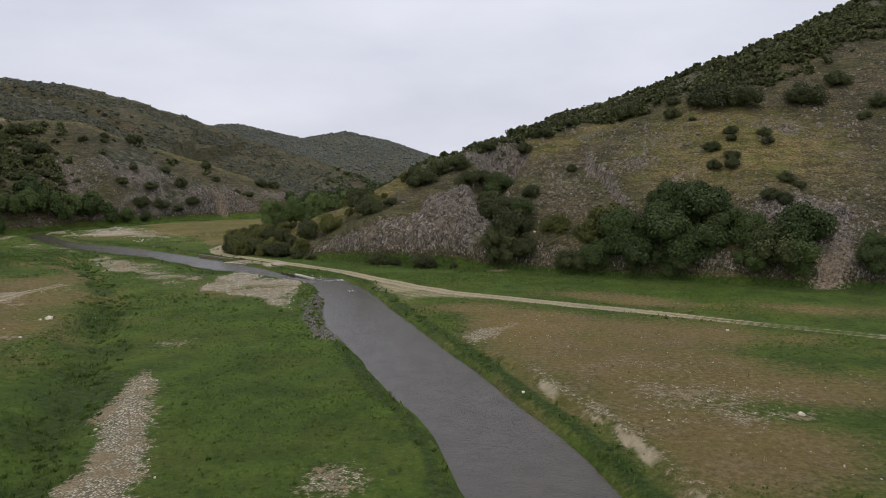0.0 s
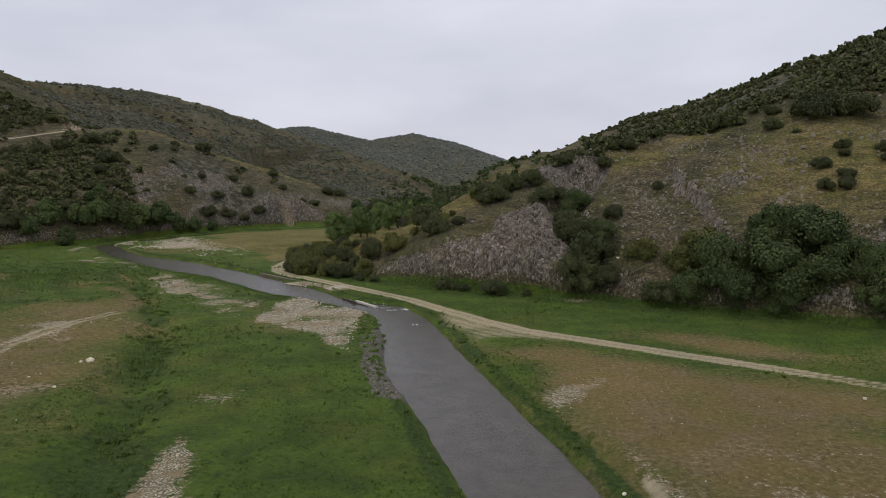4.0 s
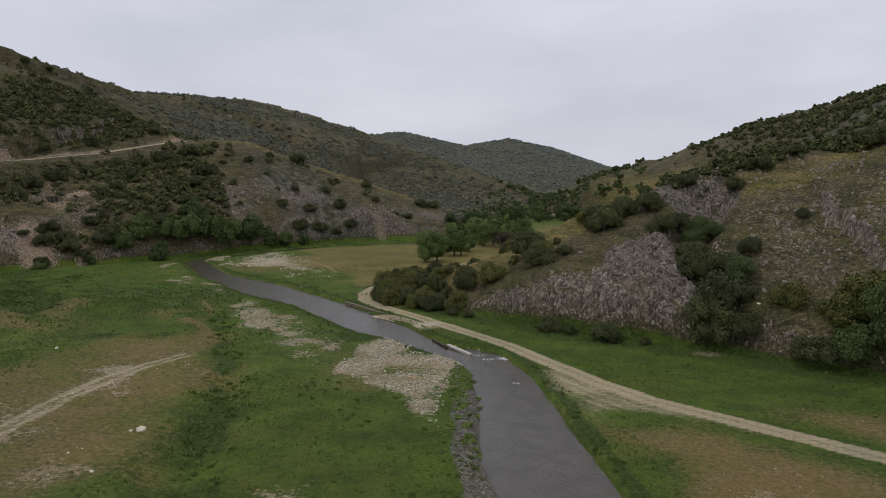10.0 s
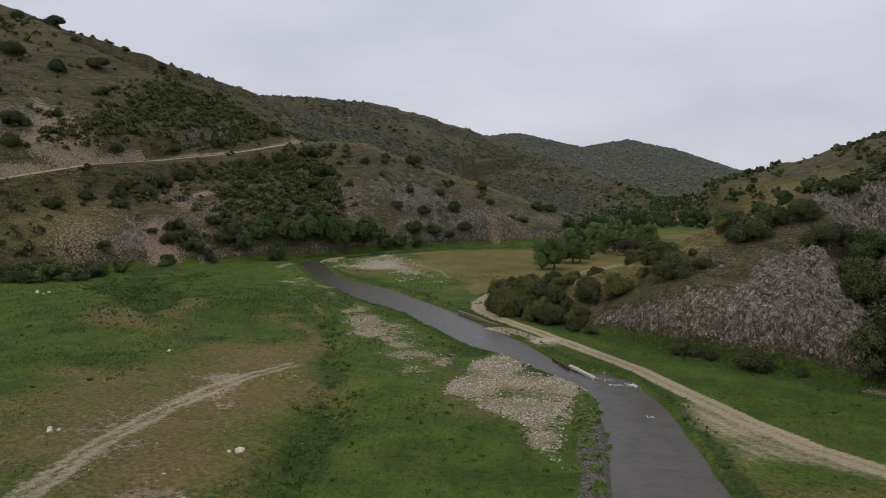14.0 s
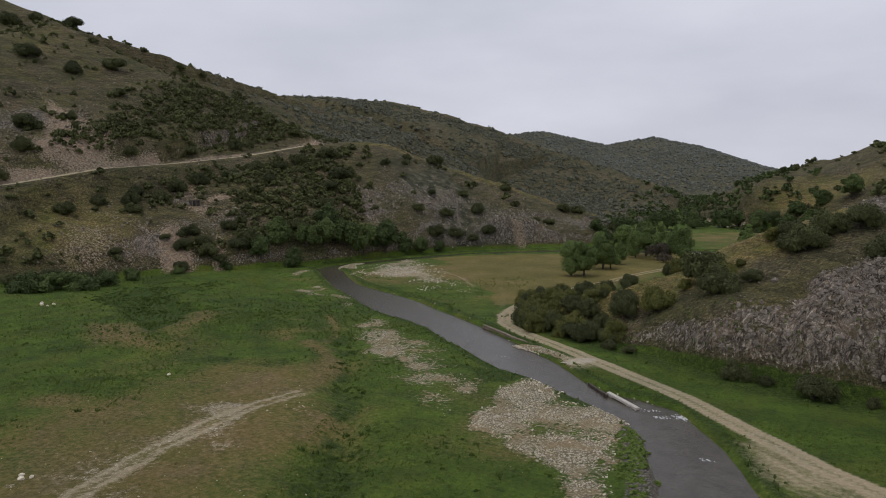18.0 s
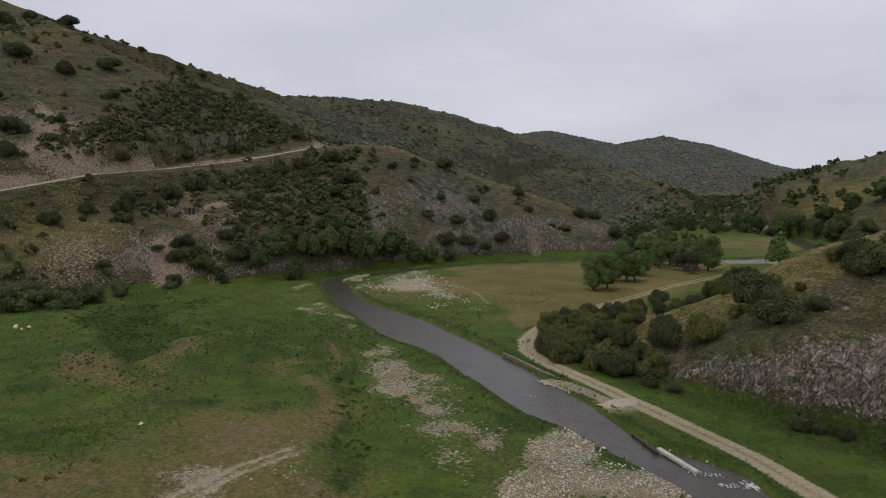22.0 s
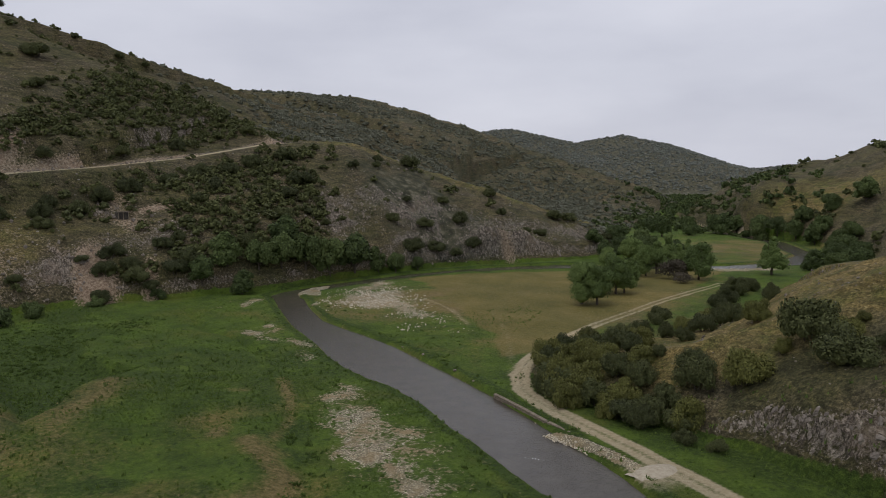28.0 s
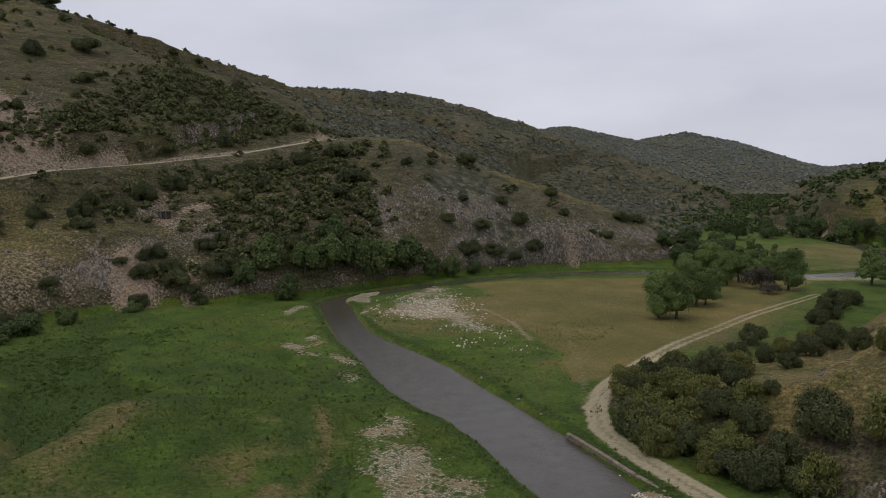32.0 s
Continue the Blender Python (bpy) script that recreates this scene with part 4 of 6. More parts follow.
bump(nt, bsdf, tex(nt, 14, 4, 0.6, pos), 0.8, 0.05)


def unit_vectors(rng, n):
    v = rng.normal(size=(n, 3))
    return v / np.linalg.norm(v, axis=1)[:, None]


def lobes_of(rng, count, tall, spread, cone=False):
    out = []
    for k in range(count):
        a, r = rng.uniform(0, 2 * math.pi), spread * math.sqrt(rng.uniform(0, 1))
        z = rng.uniform(0.22, 1.0) * tall
        rad = rng.uniform(0.26, 0.46) * (1.15 - 0.45 * z / tall)
        shrink = math.sqrt(max(0.08, 1 - (max(z / tall - 0.35, 0) / 0.72) ** 2))
        if cone:
            shrink, rad = max(0.05, 1.05 - z / tall), rad * (1.05 - 0.5 * z / tall)
        out.append((r * shrink * math.cos(a), r * shrink * math.sin(a), z, rad))
    return np.array(out)


def crown_arrays(seed, count=11, leaves=2300, size=0.052, tall=0.85, spread=0.72, core=True, cone=False, rings=4, sides=7):
    """A crown of leaf quads on uneven lobes, with gaps; radius about one."""
    rng = np.random.default_rng(seed)
    lobes = lobes_of(rng, count, tall, spread, cone)
    which = rng.choice(count, size=leaves * 2, p=lobes[:, 3] ** 2 / (lobes[:, 3] ** 2).sum())
    d = unit_vectors(rng, leaves * 2)
    d[:, 2] = np.where(d[:, 2] < -0.35, -d[:, 2], d[:, 2])
    p = lobes[which, :3] + d * lobes[which, 3:4] * rng.uniform(0.66, 1.3, (leaves * 2, 1))
    dist = np.linalg.norm(p[:, None, :] - lobes[None, :, :3], axis=2) / lobes[None, :, 3]
    dist[np.arange(len(p)), which] = 9
    keep = (dist.min(axis=1) > 0.8) & (p[:, 2] > 0.02)
    p, d = p[keep][:leaves], d[keep][:leaves]
    n = len(p)
    nrm = d + 0.75 * unit_vectors(rng, n)
    nrm /= np.linalg.norm(nrm, axis=1)[:, None]
    t1 = np.cross(nrm, unit_vectors(rng, n))
    t1 /= np.linalg.norm(t1, axis=1)[:, None]
    t2 = np.cross(nrm, t1)
    s = size * rng.uniform(0.6, 1.4, (n, 1))
    quad = np.stack([p - t1 * s - t2 * s * 0.6, p + t1 * s * 0.4 - t2 * s, p + t1 * s + t2 * s * 0.7, p - t1 * s * 0.5 + t2 * s], 1)
    verts = quad.reshape(-1, 3)
    faces = np.arange(n * 4).reshape(n, 4)
    if core:
        cv, cf = [], []
        for x, y, z, r in lobes:
            base = len(verts) + len(cv)
            for i in range(rings):
                th = math.pi * (i + 0.5) / rings
                for j in range(sides):
                    ph = 2 * math.pi * j / sides
                    q = 0.70 * r * rng.uniform(0.85, 1.08)
                    cv.append((x + q * math.sin(th) * math.cos(ph), y + q * math.sin(th) * math.sin(ph), max(0.02, z + q * math.cos(th))))
            for i in range(rings - 1):
                for j in range(sides):
                    cf.append((base + i * sides + j, base + (i + 1) * sides + j, base + (i + 1) * sides + (j + 1) % sides, base + i * sides + (j + 1) % sides))
        verts, faces = np.concatenate([verts, cv]), np.concatenate([faces, cf])
    return verts, faces


def tube(bm, a, b, r0, r1, sides=6):
    a, b = Vector(a), Vector(b)
    q = (b - a).to_track_quat("Z", "Y")
    rings = []
    for p, r in ((a, r0), (a.lerp(b, 0.5) + Vector((0.04, -0.03, 0)) * (b - a).length, (r0 + r1) * 0.52), (b, r1)):
        rings.append([bm.verts.new(p + q @ Vector((r * math.cos(2 * math.pi * k / sides), r * math.sin(2 * math.pi * k / sides), 0))) for k in range(sides)])
    for u, v in zip(rings, rings[1:]):
        for k in range(sides):
            bm.faces.new((u[k], u[(k + 1) % sides], v[(k + 1) % sides], v[k]))
    bm.faces.new(rings[-1])


def part(name, data, mat, parent, label=""):
    if isinstance(data, bmesh.types.BMesh):
        me = bpy.data.meshes.new(name)
        data.to_mesh(me)
        data.free()
        me.materials.append(mat)
    else:
        me = data
    ob = new(name, me)
    ob.parent = parent
    if label:
        ob["label"] = label
    return ob


def stems(seed, count, top, r):
    rng = random.Random(seed)
    bm = bmesh.new()
    for k in range(count):
        a = 2 * math.pi * k / count + rng.uniform(-0.4, 0.4)
        tube(bm, (0.05 * math.cos(a), 0.05 * math.sin(a), -0.12), (0.32 * math.cos(a), 0.32 * math.sin(a), top), r, r * 0.4, 5)
    return bm


def make_bush(seed, mat, label, **kw):
    root = new("shrub")
    tagged(root, label, "shrub")
    v, f = crown_arrays(seed, **kw)
    part("crown", mesh_from("shrub_crown", v, f, mat, False), mat, root)
    part("stem", stems(seed, 4, 0.5, 0.035), bark_mat, root)
    return root


def make_tree(seed, mat, label, trunk=0.22, tall=1.45, **kw):
    """A tree about one unit in crown radius: tapered trunk, limbs and a leafy crown."""
    root = new("tree")
    tagged(root, label, "tree")
    rng = random.Random(seed)
    v, f = crown_arrays(seed, tall=tall, **kw)
    v = v + np.array([0, 0, trunk])
    part("crown", mesh_from("tree_crown", v, f, mat, False), mat, root)
    bm = bmesh.new()
    tube(bm, (0, 0, -0.1), (0.02, 0.03, trunk + 0.25 * tall), 0.075, 0.05, 8)
    tube(bm, (0.02, 0.03, trunk + 0.25 * tall), (-0.03, 0.02, trunk + 0.8 * tall), 0.05, 0.015, 7)
    part("trunk", bm, bark_mat, root)
    for k in range(5):
        a = 2 * math.pi * k / 5 + rng.uniform(-0.5, 0.5)
        z = trunk + rng.uniform(0.1, 0.4) * tall
        bm = bmesh.new()
        tube(bm, (0.02, 0.02, z), (0.5 * math.cos(a), 0.5 * math.sin(a), z + rng.uniform(0.2, 0.45) * tall), 0.032, 0.008, 5)
        part("limb", bm, bark_mat, root)
    return root


def hide_masters(obs):
    for ob in obs:
        for o in (ob, *ob.children_recursive):
            bpy.data.objects.remove(o)


SCRUB = "rounded dark evergreen scrub oak on the stony hillside"
shrub_a = [make_bush(s, scrub_leaf, SCRUB, count=13 + s % 4, leaves=4600, size=0.029, tall=0.85 + 0.1 * (s % 3)) for s in range(1, 6)]
shrub_y = [make_bush(s, olive_leaf, "yellowish green evergreen shrub on the grassy spur", count=12 + s % 3, leaves=4600, size=0.030, tall=0.9) for s in range(11, 14)]
shrub_i = [make_bush(s, ivy_leaf, "ivy-clad deep green thicket against the rock face", count=18, leaves=6400, size=0.025, tall=1.15, spread=0.75) for s in range(21, 25)]
tree_g = [make_tree(s, tree_leaf, "leafy green tree standing on the dry meadow", trunk=0.16, tall=1.75, count=22, leaves=7000, size=0.027, spread=0.62) for s in range(31, 34)]
tree_c = [make_tree(s, tree_leaf, "light green conical tree standing on the dry meadow", trunk=0.16, tall=2.3, count=24, leaves=4600, size=0.036, spread=0.72, cone=True) for s in range(35, 38)]
tree_b = [make_tree(s, bank_leaf, "dense green riverside tree below the hillside", trunk=0.1, tall=1.3, count=16, leaves=3800, size=0.045, spread=0.7) for s in range(41, 44)]
shrub_w = [make_bush(s, bank_leaf, "soft grey-green willow bush at the meadow edge", count=13, leaves=3000, size=0.04, tall=0.95, spread=0.75) for s in range(26, 29)]
tree_r = [make_tree(51, bare_leaf, "low reddish tree with thin spring foliage", trunk=0.15, tall=0.75, count=12, leaves=2400, size=0.035, spread=0.8, core=False)]


def plant(masters, spots, group, seed, scale=1.0, flat=1.0, sink=0.12):
    rng = random.Random(seed)
    for x, y, w in spots:
        r = 0.5 * w * scale * rng.uniform(0.92, 1.08)
        m = rng.choice(masters)
        made = copy_thing(m, Matrix.LocRotScale((x, y, float(ground_at(x, y)) - sink * r), Euler((0, 0, rng.uniform(0, 6.28))), (r, r * rng.uniform(0.88, 1.12), r * flat * rng.uniform(0.9, 1.12))))
        made["group"] = group


RIGHT_SLOPE = [(-6.1, 158.4, 5.0), (-1.1, 160.2, 5.7), (3.4, 160.2, 6.3), (10.5, 168.9, 5.3), (27.7, 152.5, 2.7), (43.7, 169.6, 7.3), (50.5, 157.9, 4.0),
               (58.7, 158.1, 8.7), (66.7, 159.4, 9.4), (80.4, 159.4, 8.1), (51.0, 133.4, 3.2), (53.7, 132.1, 3.7), (61.7, 122.7, 2.7), (57.1, 118.8, 4.2),
               (63.2, 139.0, 2.7), (57.3, 141.7, 2.2), (53.3, 153.0, 1.7), (87.8, 149.2, 2.9), (93.3, 152.7, 4.8), (89.5, 163.8, 6.4), (58.3, 144.3, 3), (64, 142, 3), (53, 140.4, 3.6), (54.7, 135, 3.6), (52.2, 163.3, 3.4), (60.3, 124.8, 3.8), (55.2, 119.5, 3.6), (18, 142.7, 3.2), (19, 166, 4.5), (24, 170, 5), (31, 174, 4)]
RIGHT_GULLY = [(5.4, 152.0, 3.9), (8.2, 155.8, 4.3), (11.8, 153.1, 4.9), (12.5, 140.5, 5.6), (9.6, 141.9, 5.1), (15.3, 135.1, 4.3), (12.8, 131.8, 6.4),
               (10.1, 130.3, 5.2), (17.7, 141.7, 2.8), (10.5, 129.3, 4.2), (14.5, 128.0, 4.1), (10, 147, 4.5), (13, 158, 3.5)]
RIGHT_FOOT = [(20.9, 129.3, 5.2), (26.2, 125.2, 6.0), (30.1, 126.9, 7.1), (30.8, 121.2, 7.8), (39.2, 123.6, 8.9), (44.3, 121.1, 9.7), (33.9, 121.9, 5.9),
              (37.5, 117.6, 9.5), (42.3, 115.2, 8.4), (46.9, 115.5, 6.5), (49.8, 113.3, 6.4), (52.3, 110.9, 7.1), (56.9, 111.3, 8.1), (54.2, 109.0, 7.0),
              (66.8, 108.3, 5.2), (64.9, 106.3, 5.2), (49.1, 111.4, 5.4), (26.9, 121.1, 5.9), (33.0, 118.3, 7.6), (39.0, 116.0, 5.6), (22.3, 122.7, 4.9),
              (72, 106, 6), (80, 104, 7), (90, 99, 7)]
SPUR_FOOT = [(-3.8, 132.0, 5.8), (-12.6, 136.3, 4.2), (-9.2, 135, 2.4), (-30.8, 149.2, 4.4), (-36.7, 150.0, 5.0), (-46.1, 158.2, 7.0), (-30.0, 156.7, 4.6), (-15.3, 150.0, 6.4), (-11.1, 150.8, 3.2),
             (-30.3, 145.5, 2.8), (-27, 144.6, 2.2), (2, 131, 2.2)]
SPUR_BACK = [(-50.0, 168.0, 4.3), (-46.0, 178.2, 4.7), (-41.4, 177.1, 4.5), (-38.3, 182.3, 4.7), (-46.1, 158.8, 6.0), (-42.3, 157.6, 5.2), (-49.3, 162.5, 4.4), (-39.1, 159.3, 4.4), (-36.3, 160.0, 3.6), (-34.2, 160.8, 2.4), (-37.5, 154.2, 4.6),
             (-34.5, 150.8, 4.9), (-30.2, 149.3, 4.6), (-29.4, 154.5, 4.9), (-24.6, 152.4, 5.6), (-33.4, 154.7, 1.4), (-43.6, 155.0, 5.0), (-39.0, 151.6, 3.9), (-37.2, 206.6, 4.8), (-29.6, 198.3, 5.0), (-26.2, 206.5, 5.2), (-25.3, 176.6, 3.5), (-32.3, 188.8, 3.2), (-22.5, 169.0, 3.8),
             (-19.9, 189.4, 3.8), (-44.2, 170.6, 4.0), (-48, 172, 4.4), (-43.5, 164.5, 4.6), (-47, 166, 4.2), (-18.3, 156.3, 5.7), (-15.8, 150.6, 4.2), (-13.0, 156.5, 1.6), (-16.0, 158.7, 2.4), (-20.6, 155.2, 2.2), (-4.2, 156.8, 6.0), (-19.3, 160.0, 2.2), (-8.3, 161.8, 3.2), (-5.9, 161.5, 4.6),
             (-14.7, 153.4, 3.2), (-38.8, 187.3, 4.4), (-35.5, 193, 3.4), (-33, 202, 3.6), (-28.9, 209.6, 4.4), (-41, 184, 3.8), (-44, 152.8, 4), (-41, 154.4, 4), (-47.5, 157, 4), (-36, 156.5, 4), (-32.5, 152.8, 4), (-40.5, 162, 4), (-45.5, 162, 4), (-38, 164, 3.5), (-48.5, 165, 4), (-35, 148.4, 3.4)]
MEADOW_TREES = [(-54.3, 220.9, 6.6), (-51.3, 221.4, 6.2), (-49.1, 235.4, 7.0), (-52.6, 249.7, 6.2), (-31.8, 267.1, 6.2), (-45.3, 267.8, 6.2), (-50.1, 275.8, 7.0)]
CONE_TREES = [(-46.9, 248.3, 6.2), (-43.1, 274.5, 7.0), (-13.2, 282.9, 8.0), (-35.2, 283.5, 6.4), (-41.4, 296.7, 7.0), (-47.5, 238, 5.4), (-38, 290, 6)]
BANK_TREES = [(-127.9, 217.6, 7.8), (-125.2, 224.3, 8.7), (-122.5, 231.9, 8.3), (-118.9, 238.6, 9.6), (-115.4, 245.8, 5.8), (-130.0, 222.1, 8.0), (-130.7, 212.3, 6.4),
              (-129.6, 204.2, 6.3), (-137.5, 200.0, 6.1), (-135.9, 207.0, 7.5), (-112, 250, 5), (-108, 257, 4.5)]
VALLEY_TREES = [(16.6, 353.8, 9), (11.7, 357, 8), (7.8, 376.1, 9), (2.7, 390.1, 9), (-3.2, 401.0, 10), (-9.7, 409.4, 10), (-19.0, 425.5, 10), (-26, 418, 10), (15, 393, 9), (25, 381, 9), (16, 330, 8), (13, 342, 8), (12, 306, 7), (-60, 300, 7), (-52, 305, 8), (-45, 300, 7), (-66, 308, 6), (-58, 318, 8), (-50, 326, 8), (-40, 312, 7), (-62, 335, 8), (-54, 345, 9), (5, 300, 8),
                (8, 318, 8), (-2, 296, 6), (-64, 360, 9), (-50, 395, 9), (-40, 410, 9), (-28, 418, 9), (-10, 404, 8), (5, 392, 8), (10, 375, 8), (14, 350, 8), (-58, 420, 9)]
LEFT_KNOB = [(-135.8, 286.9, 4.0), (-130.5, 302.2, 7.4), (-118.2, 261.5, 5.0), (-137.6, 290.6, 4.1), (-110.5, 259.3, 8.0), (-120.0, 276.4, 4.0), (-104.3, 313.5, 6.0), (-96.6, 303.0, 4.6), (-82.9, 323.3, 7.0),
             (-85.0, 291.4, 3.8), (-81.9, 298.4, 5.9), (-78.8, 329.3, 6.5), (-97.5, 275.2, 7.3), (-103.5, 280.9, 8.0), (-112.5, 288.2, 5.0), (-105.9, 266.5, 7.2), (-65.3, 332.5, 4.3), (-111.1, 269.7, 5.5), (-139.0, 276.1, 4.4), (-101, 270, 5)]
LEFT_SLOPE = [(-155.4, 191.9, 6.1), (-153.0, 187.3, 6.1), (-150.9, 192.1, 5.4), (-147.7, 191.2, 7.1), (-157.8, 185.8, 3.5), (-170.4, 187.0, 4.3), (-148.1, 205.4, 4.1),
              (-149.4, 200.6, 5.0), (-141.8, 200.9, 6.2), (-142.2, 197.0, 6.0), (-144.6, 192.0, 4.7), (-150.6, 183.3, 5.0), (-159.2, 160.1, 6.0), (-159.0, 166.2, 5.2),
              (-145.4, 254.1, 7.7), (-142.3, 243.6, 6.9), (-137.4, 233.6, 6.5), (-133.5, 225.0, 6.8), (-136.0, 215.3, 5.9), (-139.2, 211.2, 5.8), (-134.6, 242.7, 3.8),
              (-176.0, 179.0, 2.4), (-155.6, 220.8, 4.9), (-156.4, 229.5, 5.9), (-163, 155, 6), (-166, 148, 6), (-161, 172, 4)]
LEFT_ROADSIDE = [(-162, 254.0, 7.0), (-158, 266.2, 7.7), (-172.2, 214.4, 6.6), (-173.6, 207.0, 6.0), (-174.5, 190.1, 6.0), (-172.1, 198.1, 6.0), (-168, 225, 6), (-167, 235, 6.5), (-163, 244, 6),
                 (-177.5, 194, 6), (-178, 182, 5), (-179, 172, 6), (-191, 205, 5), (-190, 230, 6), (-187, 250, 6), (-181, 278, 6)]
HIGH_LEFT = [(-316.0, 269.7, 7.7), (-317.0, 256.9, 10.4), (-306.5, 281.0, 9.5), (-245.4, 249.6, 10.3), (-256.9, 220.4, 10.3), (-224.3, 231.8, 6.1), (-244.0, 229.5, 8.3),
             (-211.3, 200.4, 5.2), (-200.9, 176.2, 8.3), (-195.9, 164.7, 7.3), (-278.8, 295.8, 4.0), (-276.4, 316.3, 4.2), (-273.9, 329.1, 4.3), (-211.0, 185.3, 8.9),
             (-318, 290, 4), (-318, 300, 5), (-319, 312, 4), (-320, 325, 5), (-322, 340, 4), (-324, 355, 5), (-327, 372, 4), (-330, 390, 5), (-333, 408, 4), (-337, 428, 5), (-341, 450, 4)]
plant(shrub_a, RIGHT_SLOPE, "shrubs on the stony slope", 1)
plant(shrub_a[:3] + shrub_i[:2], RIGHT_GULLY, "shrubs in the rock gully", 2, scale=1.35, flat=1.1)
plant(shrub_i + shrub_y[:2] + shrub_a[:1], RIGHT_FOOT, "thickets along the cliff foot", 3, scale=1.2, flat=1.12, sink=0.3)
plant(shrub_a + shrub_y[:1], SPUR_FOOT, "shrubs at the foot of the spur", 4)
plant(shrub_a[:4] + shrub_y, SPUR_BACK, "shrubs on the grassy spur", 5, scale=1.05, flat=1.25)
plant(tree_g, MEADOW_TREES, "trees on the meadow", 6, scale=1.32, flat=1.08)
plant(shrub_w, [(-155.3, 143, 7.5), (-152.8, 146.5, 7), (-151.8, 152, 7.5), (-147, 152.5, 5), (-149, 158.5, 6), (-151.5, 168.3, 5), (-149.5, 181, 4), (-157, 150, 6), (-143, 192, 4)], "willow bushes below the hillside", 17)
plant(tree_c, CONE_TREES, "conical trees on the meadow", 16, scale=1.15)
plant(tree_r, [(-37.5, 266, 9.4), (-36, 259, 6)], "reddish trees on the meadow", 7)
plant(shrub_a, [(-27.4, 227.8, 4.6), (-25.1, 234.3, 5.0), (-23.2, 244.9, 6.5), (-20, 252, 5)], "shrubs beside the track", 8, flat=1.2)
plant(tree_b, BANK_TREES, "trees along the river bend", 9, scale=1.15, flat=1.15)
plant(tree_b + shrub_i[:2], VALLEY_TREES, "trees at the head of the meadow", 10, scale=1.15)
plant(shrub_a, LEFT_KNOB, "shrubs on the limestone knob", 11, scale=0.9)
plant(shrub_a, LEFT_SLOPE, "shrubs on the quarried hillside", 12)
plant(shrub_a, LEFT_ROADSIDE, "shrubs along the hill road", 13)
plant(shrub_a, HIGH_LEFT, "shrubs high on the hill", 14)
hide_masters(shrub_w + shrub_a + shrub_y + shrub_i + tree_c + tree_g + tree_b + tree_r)


# scrub that nobody could count
def scatter(rng, n, box, density):
    x, y = rng.uniform(box[0], box[1], n), rng.uniform(box[2], box[3], n)
    keep = rng.uniform(0, 1, n) < density(x, y)
    return x[keep], y[keep]


def scrub_field(name, label, x, y, r, mat, seed, templates, category="scrub"):
    rng = np.random.default_rng(seed)
    vs, fs, ts, base = [], [], [], 0
    z = ground_at(x, y)
    for k in range(len(x)):
        v, f = templates[rng.integers(len(templates))]
        a = rng.uniform(0, 6.283)
        c, s = math.cos(a), math.sin(a)
        q = v * (r[k] * rng.uniform(0.9, 1.1), r[k], r[k] * rng.uniform(0.75, 1.15))
        vs.append(np.stack([q[:, 0] * c - q[:, 1] * s + x[k], q[:, 0] * s + q[:, 1] * c + y[k], q[:, 2] + z[k] - 0.1 * r[k]], 1))
        fs.append(f + base)
        ts.append(np.full(len(v), rng.uniform(0, 1)))
        base += len(v)
    me = mesh_from(name, np.concatenate(vs), np.concatenate(fs), mat, False)
    a = me.attributes.new("tint", "FLOAT", "POINT")
    a.data.foreach_set("value", np.concatenate(ts).astype(np.float32))
    return tagged(new(name, me), label, category, kind="stuff")


SCRUB_BLOCK = [(-174, 223), (-171, 243), (-168.6, 258), (-164, 273.6), (-156, 275), (-141, 258), (-130.4, 245), (-125.5, 238.6), (-132, 218), (-137, 202), (-144, 201.5), (-150, 205), (-160, 211)]
SCRUB_BAND = [(-197, 188), (-208, 200), (-214, 226), (-222, 250), (-238, 285), (-264, 340), (-258, 365), (-230, 400), (-203, 330), (-181, 282), (-187, 261), (-190, 240), (-190, 215), (-192, 198)]
ROAD_VERGE = [(-184, 186), (-182, 202), (-180, 208), (-175, 226), (-168, 216), (-175, 207), (-178, 196), (-180, 186)]


def left_density(x, y):
    dfoot = np.where(inside(x, y, FOOT_LEFT), seg_dist(x, y, FOOT_LEFT + FOOT_LEFT[:1])[0], 0)
    d, _ = seg_dist(x, y, ROAD)
    up = x < np.interp(y, [105, 165, 192, 244, 300], [-215, -191, -187, -179, -168])
    n, m = vnoise(x, y, 24, 71, 3), vnoise(x, y, 9, 76, 2)
    block = soft_poly(x, y, SCRUB_BLOCK, 5) * smooth(-0.75, -0.35, n + 0.5 * m)
    verge = 0.8 * soft_poly(x, y, ROAD_VERGE, 3) * smooth(-0.6, -0.1, m)
    band = soft_poly(x, y, SCRUB_BAND, 6) * smooth(-0.85, -0.4, n + 0.5 * m)
    verge = np.maximum(verge, 0.35 * soft_poly(x, y, [(-183, 184), (-176, 216), (-158, 212), (-150, 203), (-156, 190), (-170, 184)], 4) * smooth(-0.3, 0.2, m))
    red = blob(x, y, -212, 195, 16, 10, 30)
    high = np.where(up, (0.03 + 0.2 * smooth(0.1, 0.5, n)) * np.where(x < -235, 0.5, 1) * (1 - np.clip(2 * red, 0, 1)), 0)
    south = 0.3 * smooth(190, 150, y) * smooth(0, 0.4, n) + 0.5 * smooth(6, 3.5, dfoot) * smooth(140, 160, y) * smooth(222, 212, y) * smooth(-0.3, 0.1, n)
    thick = np.maximum.reduce([block, verge, band, high, south])
    return (dfoot > 3) * (d > np.where(up, 7.0, 3.2)) * np.clip(thick + np.where((x > -150) & (y > 240), 0.03, 0.02), 0, 1)


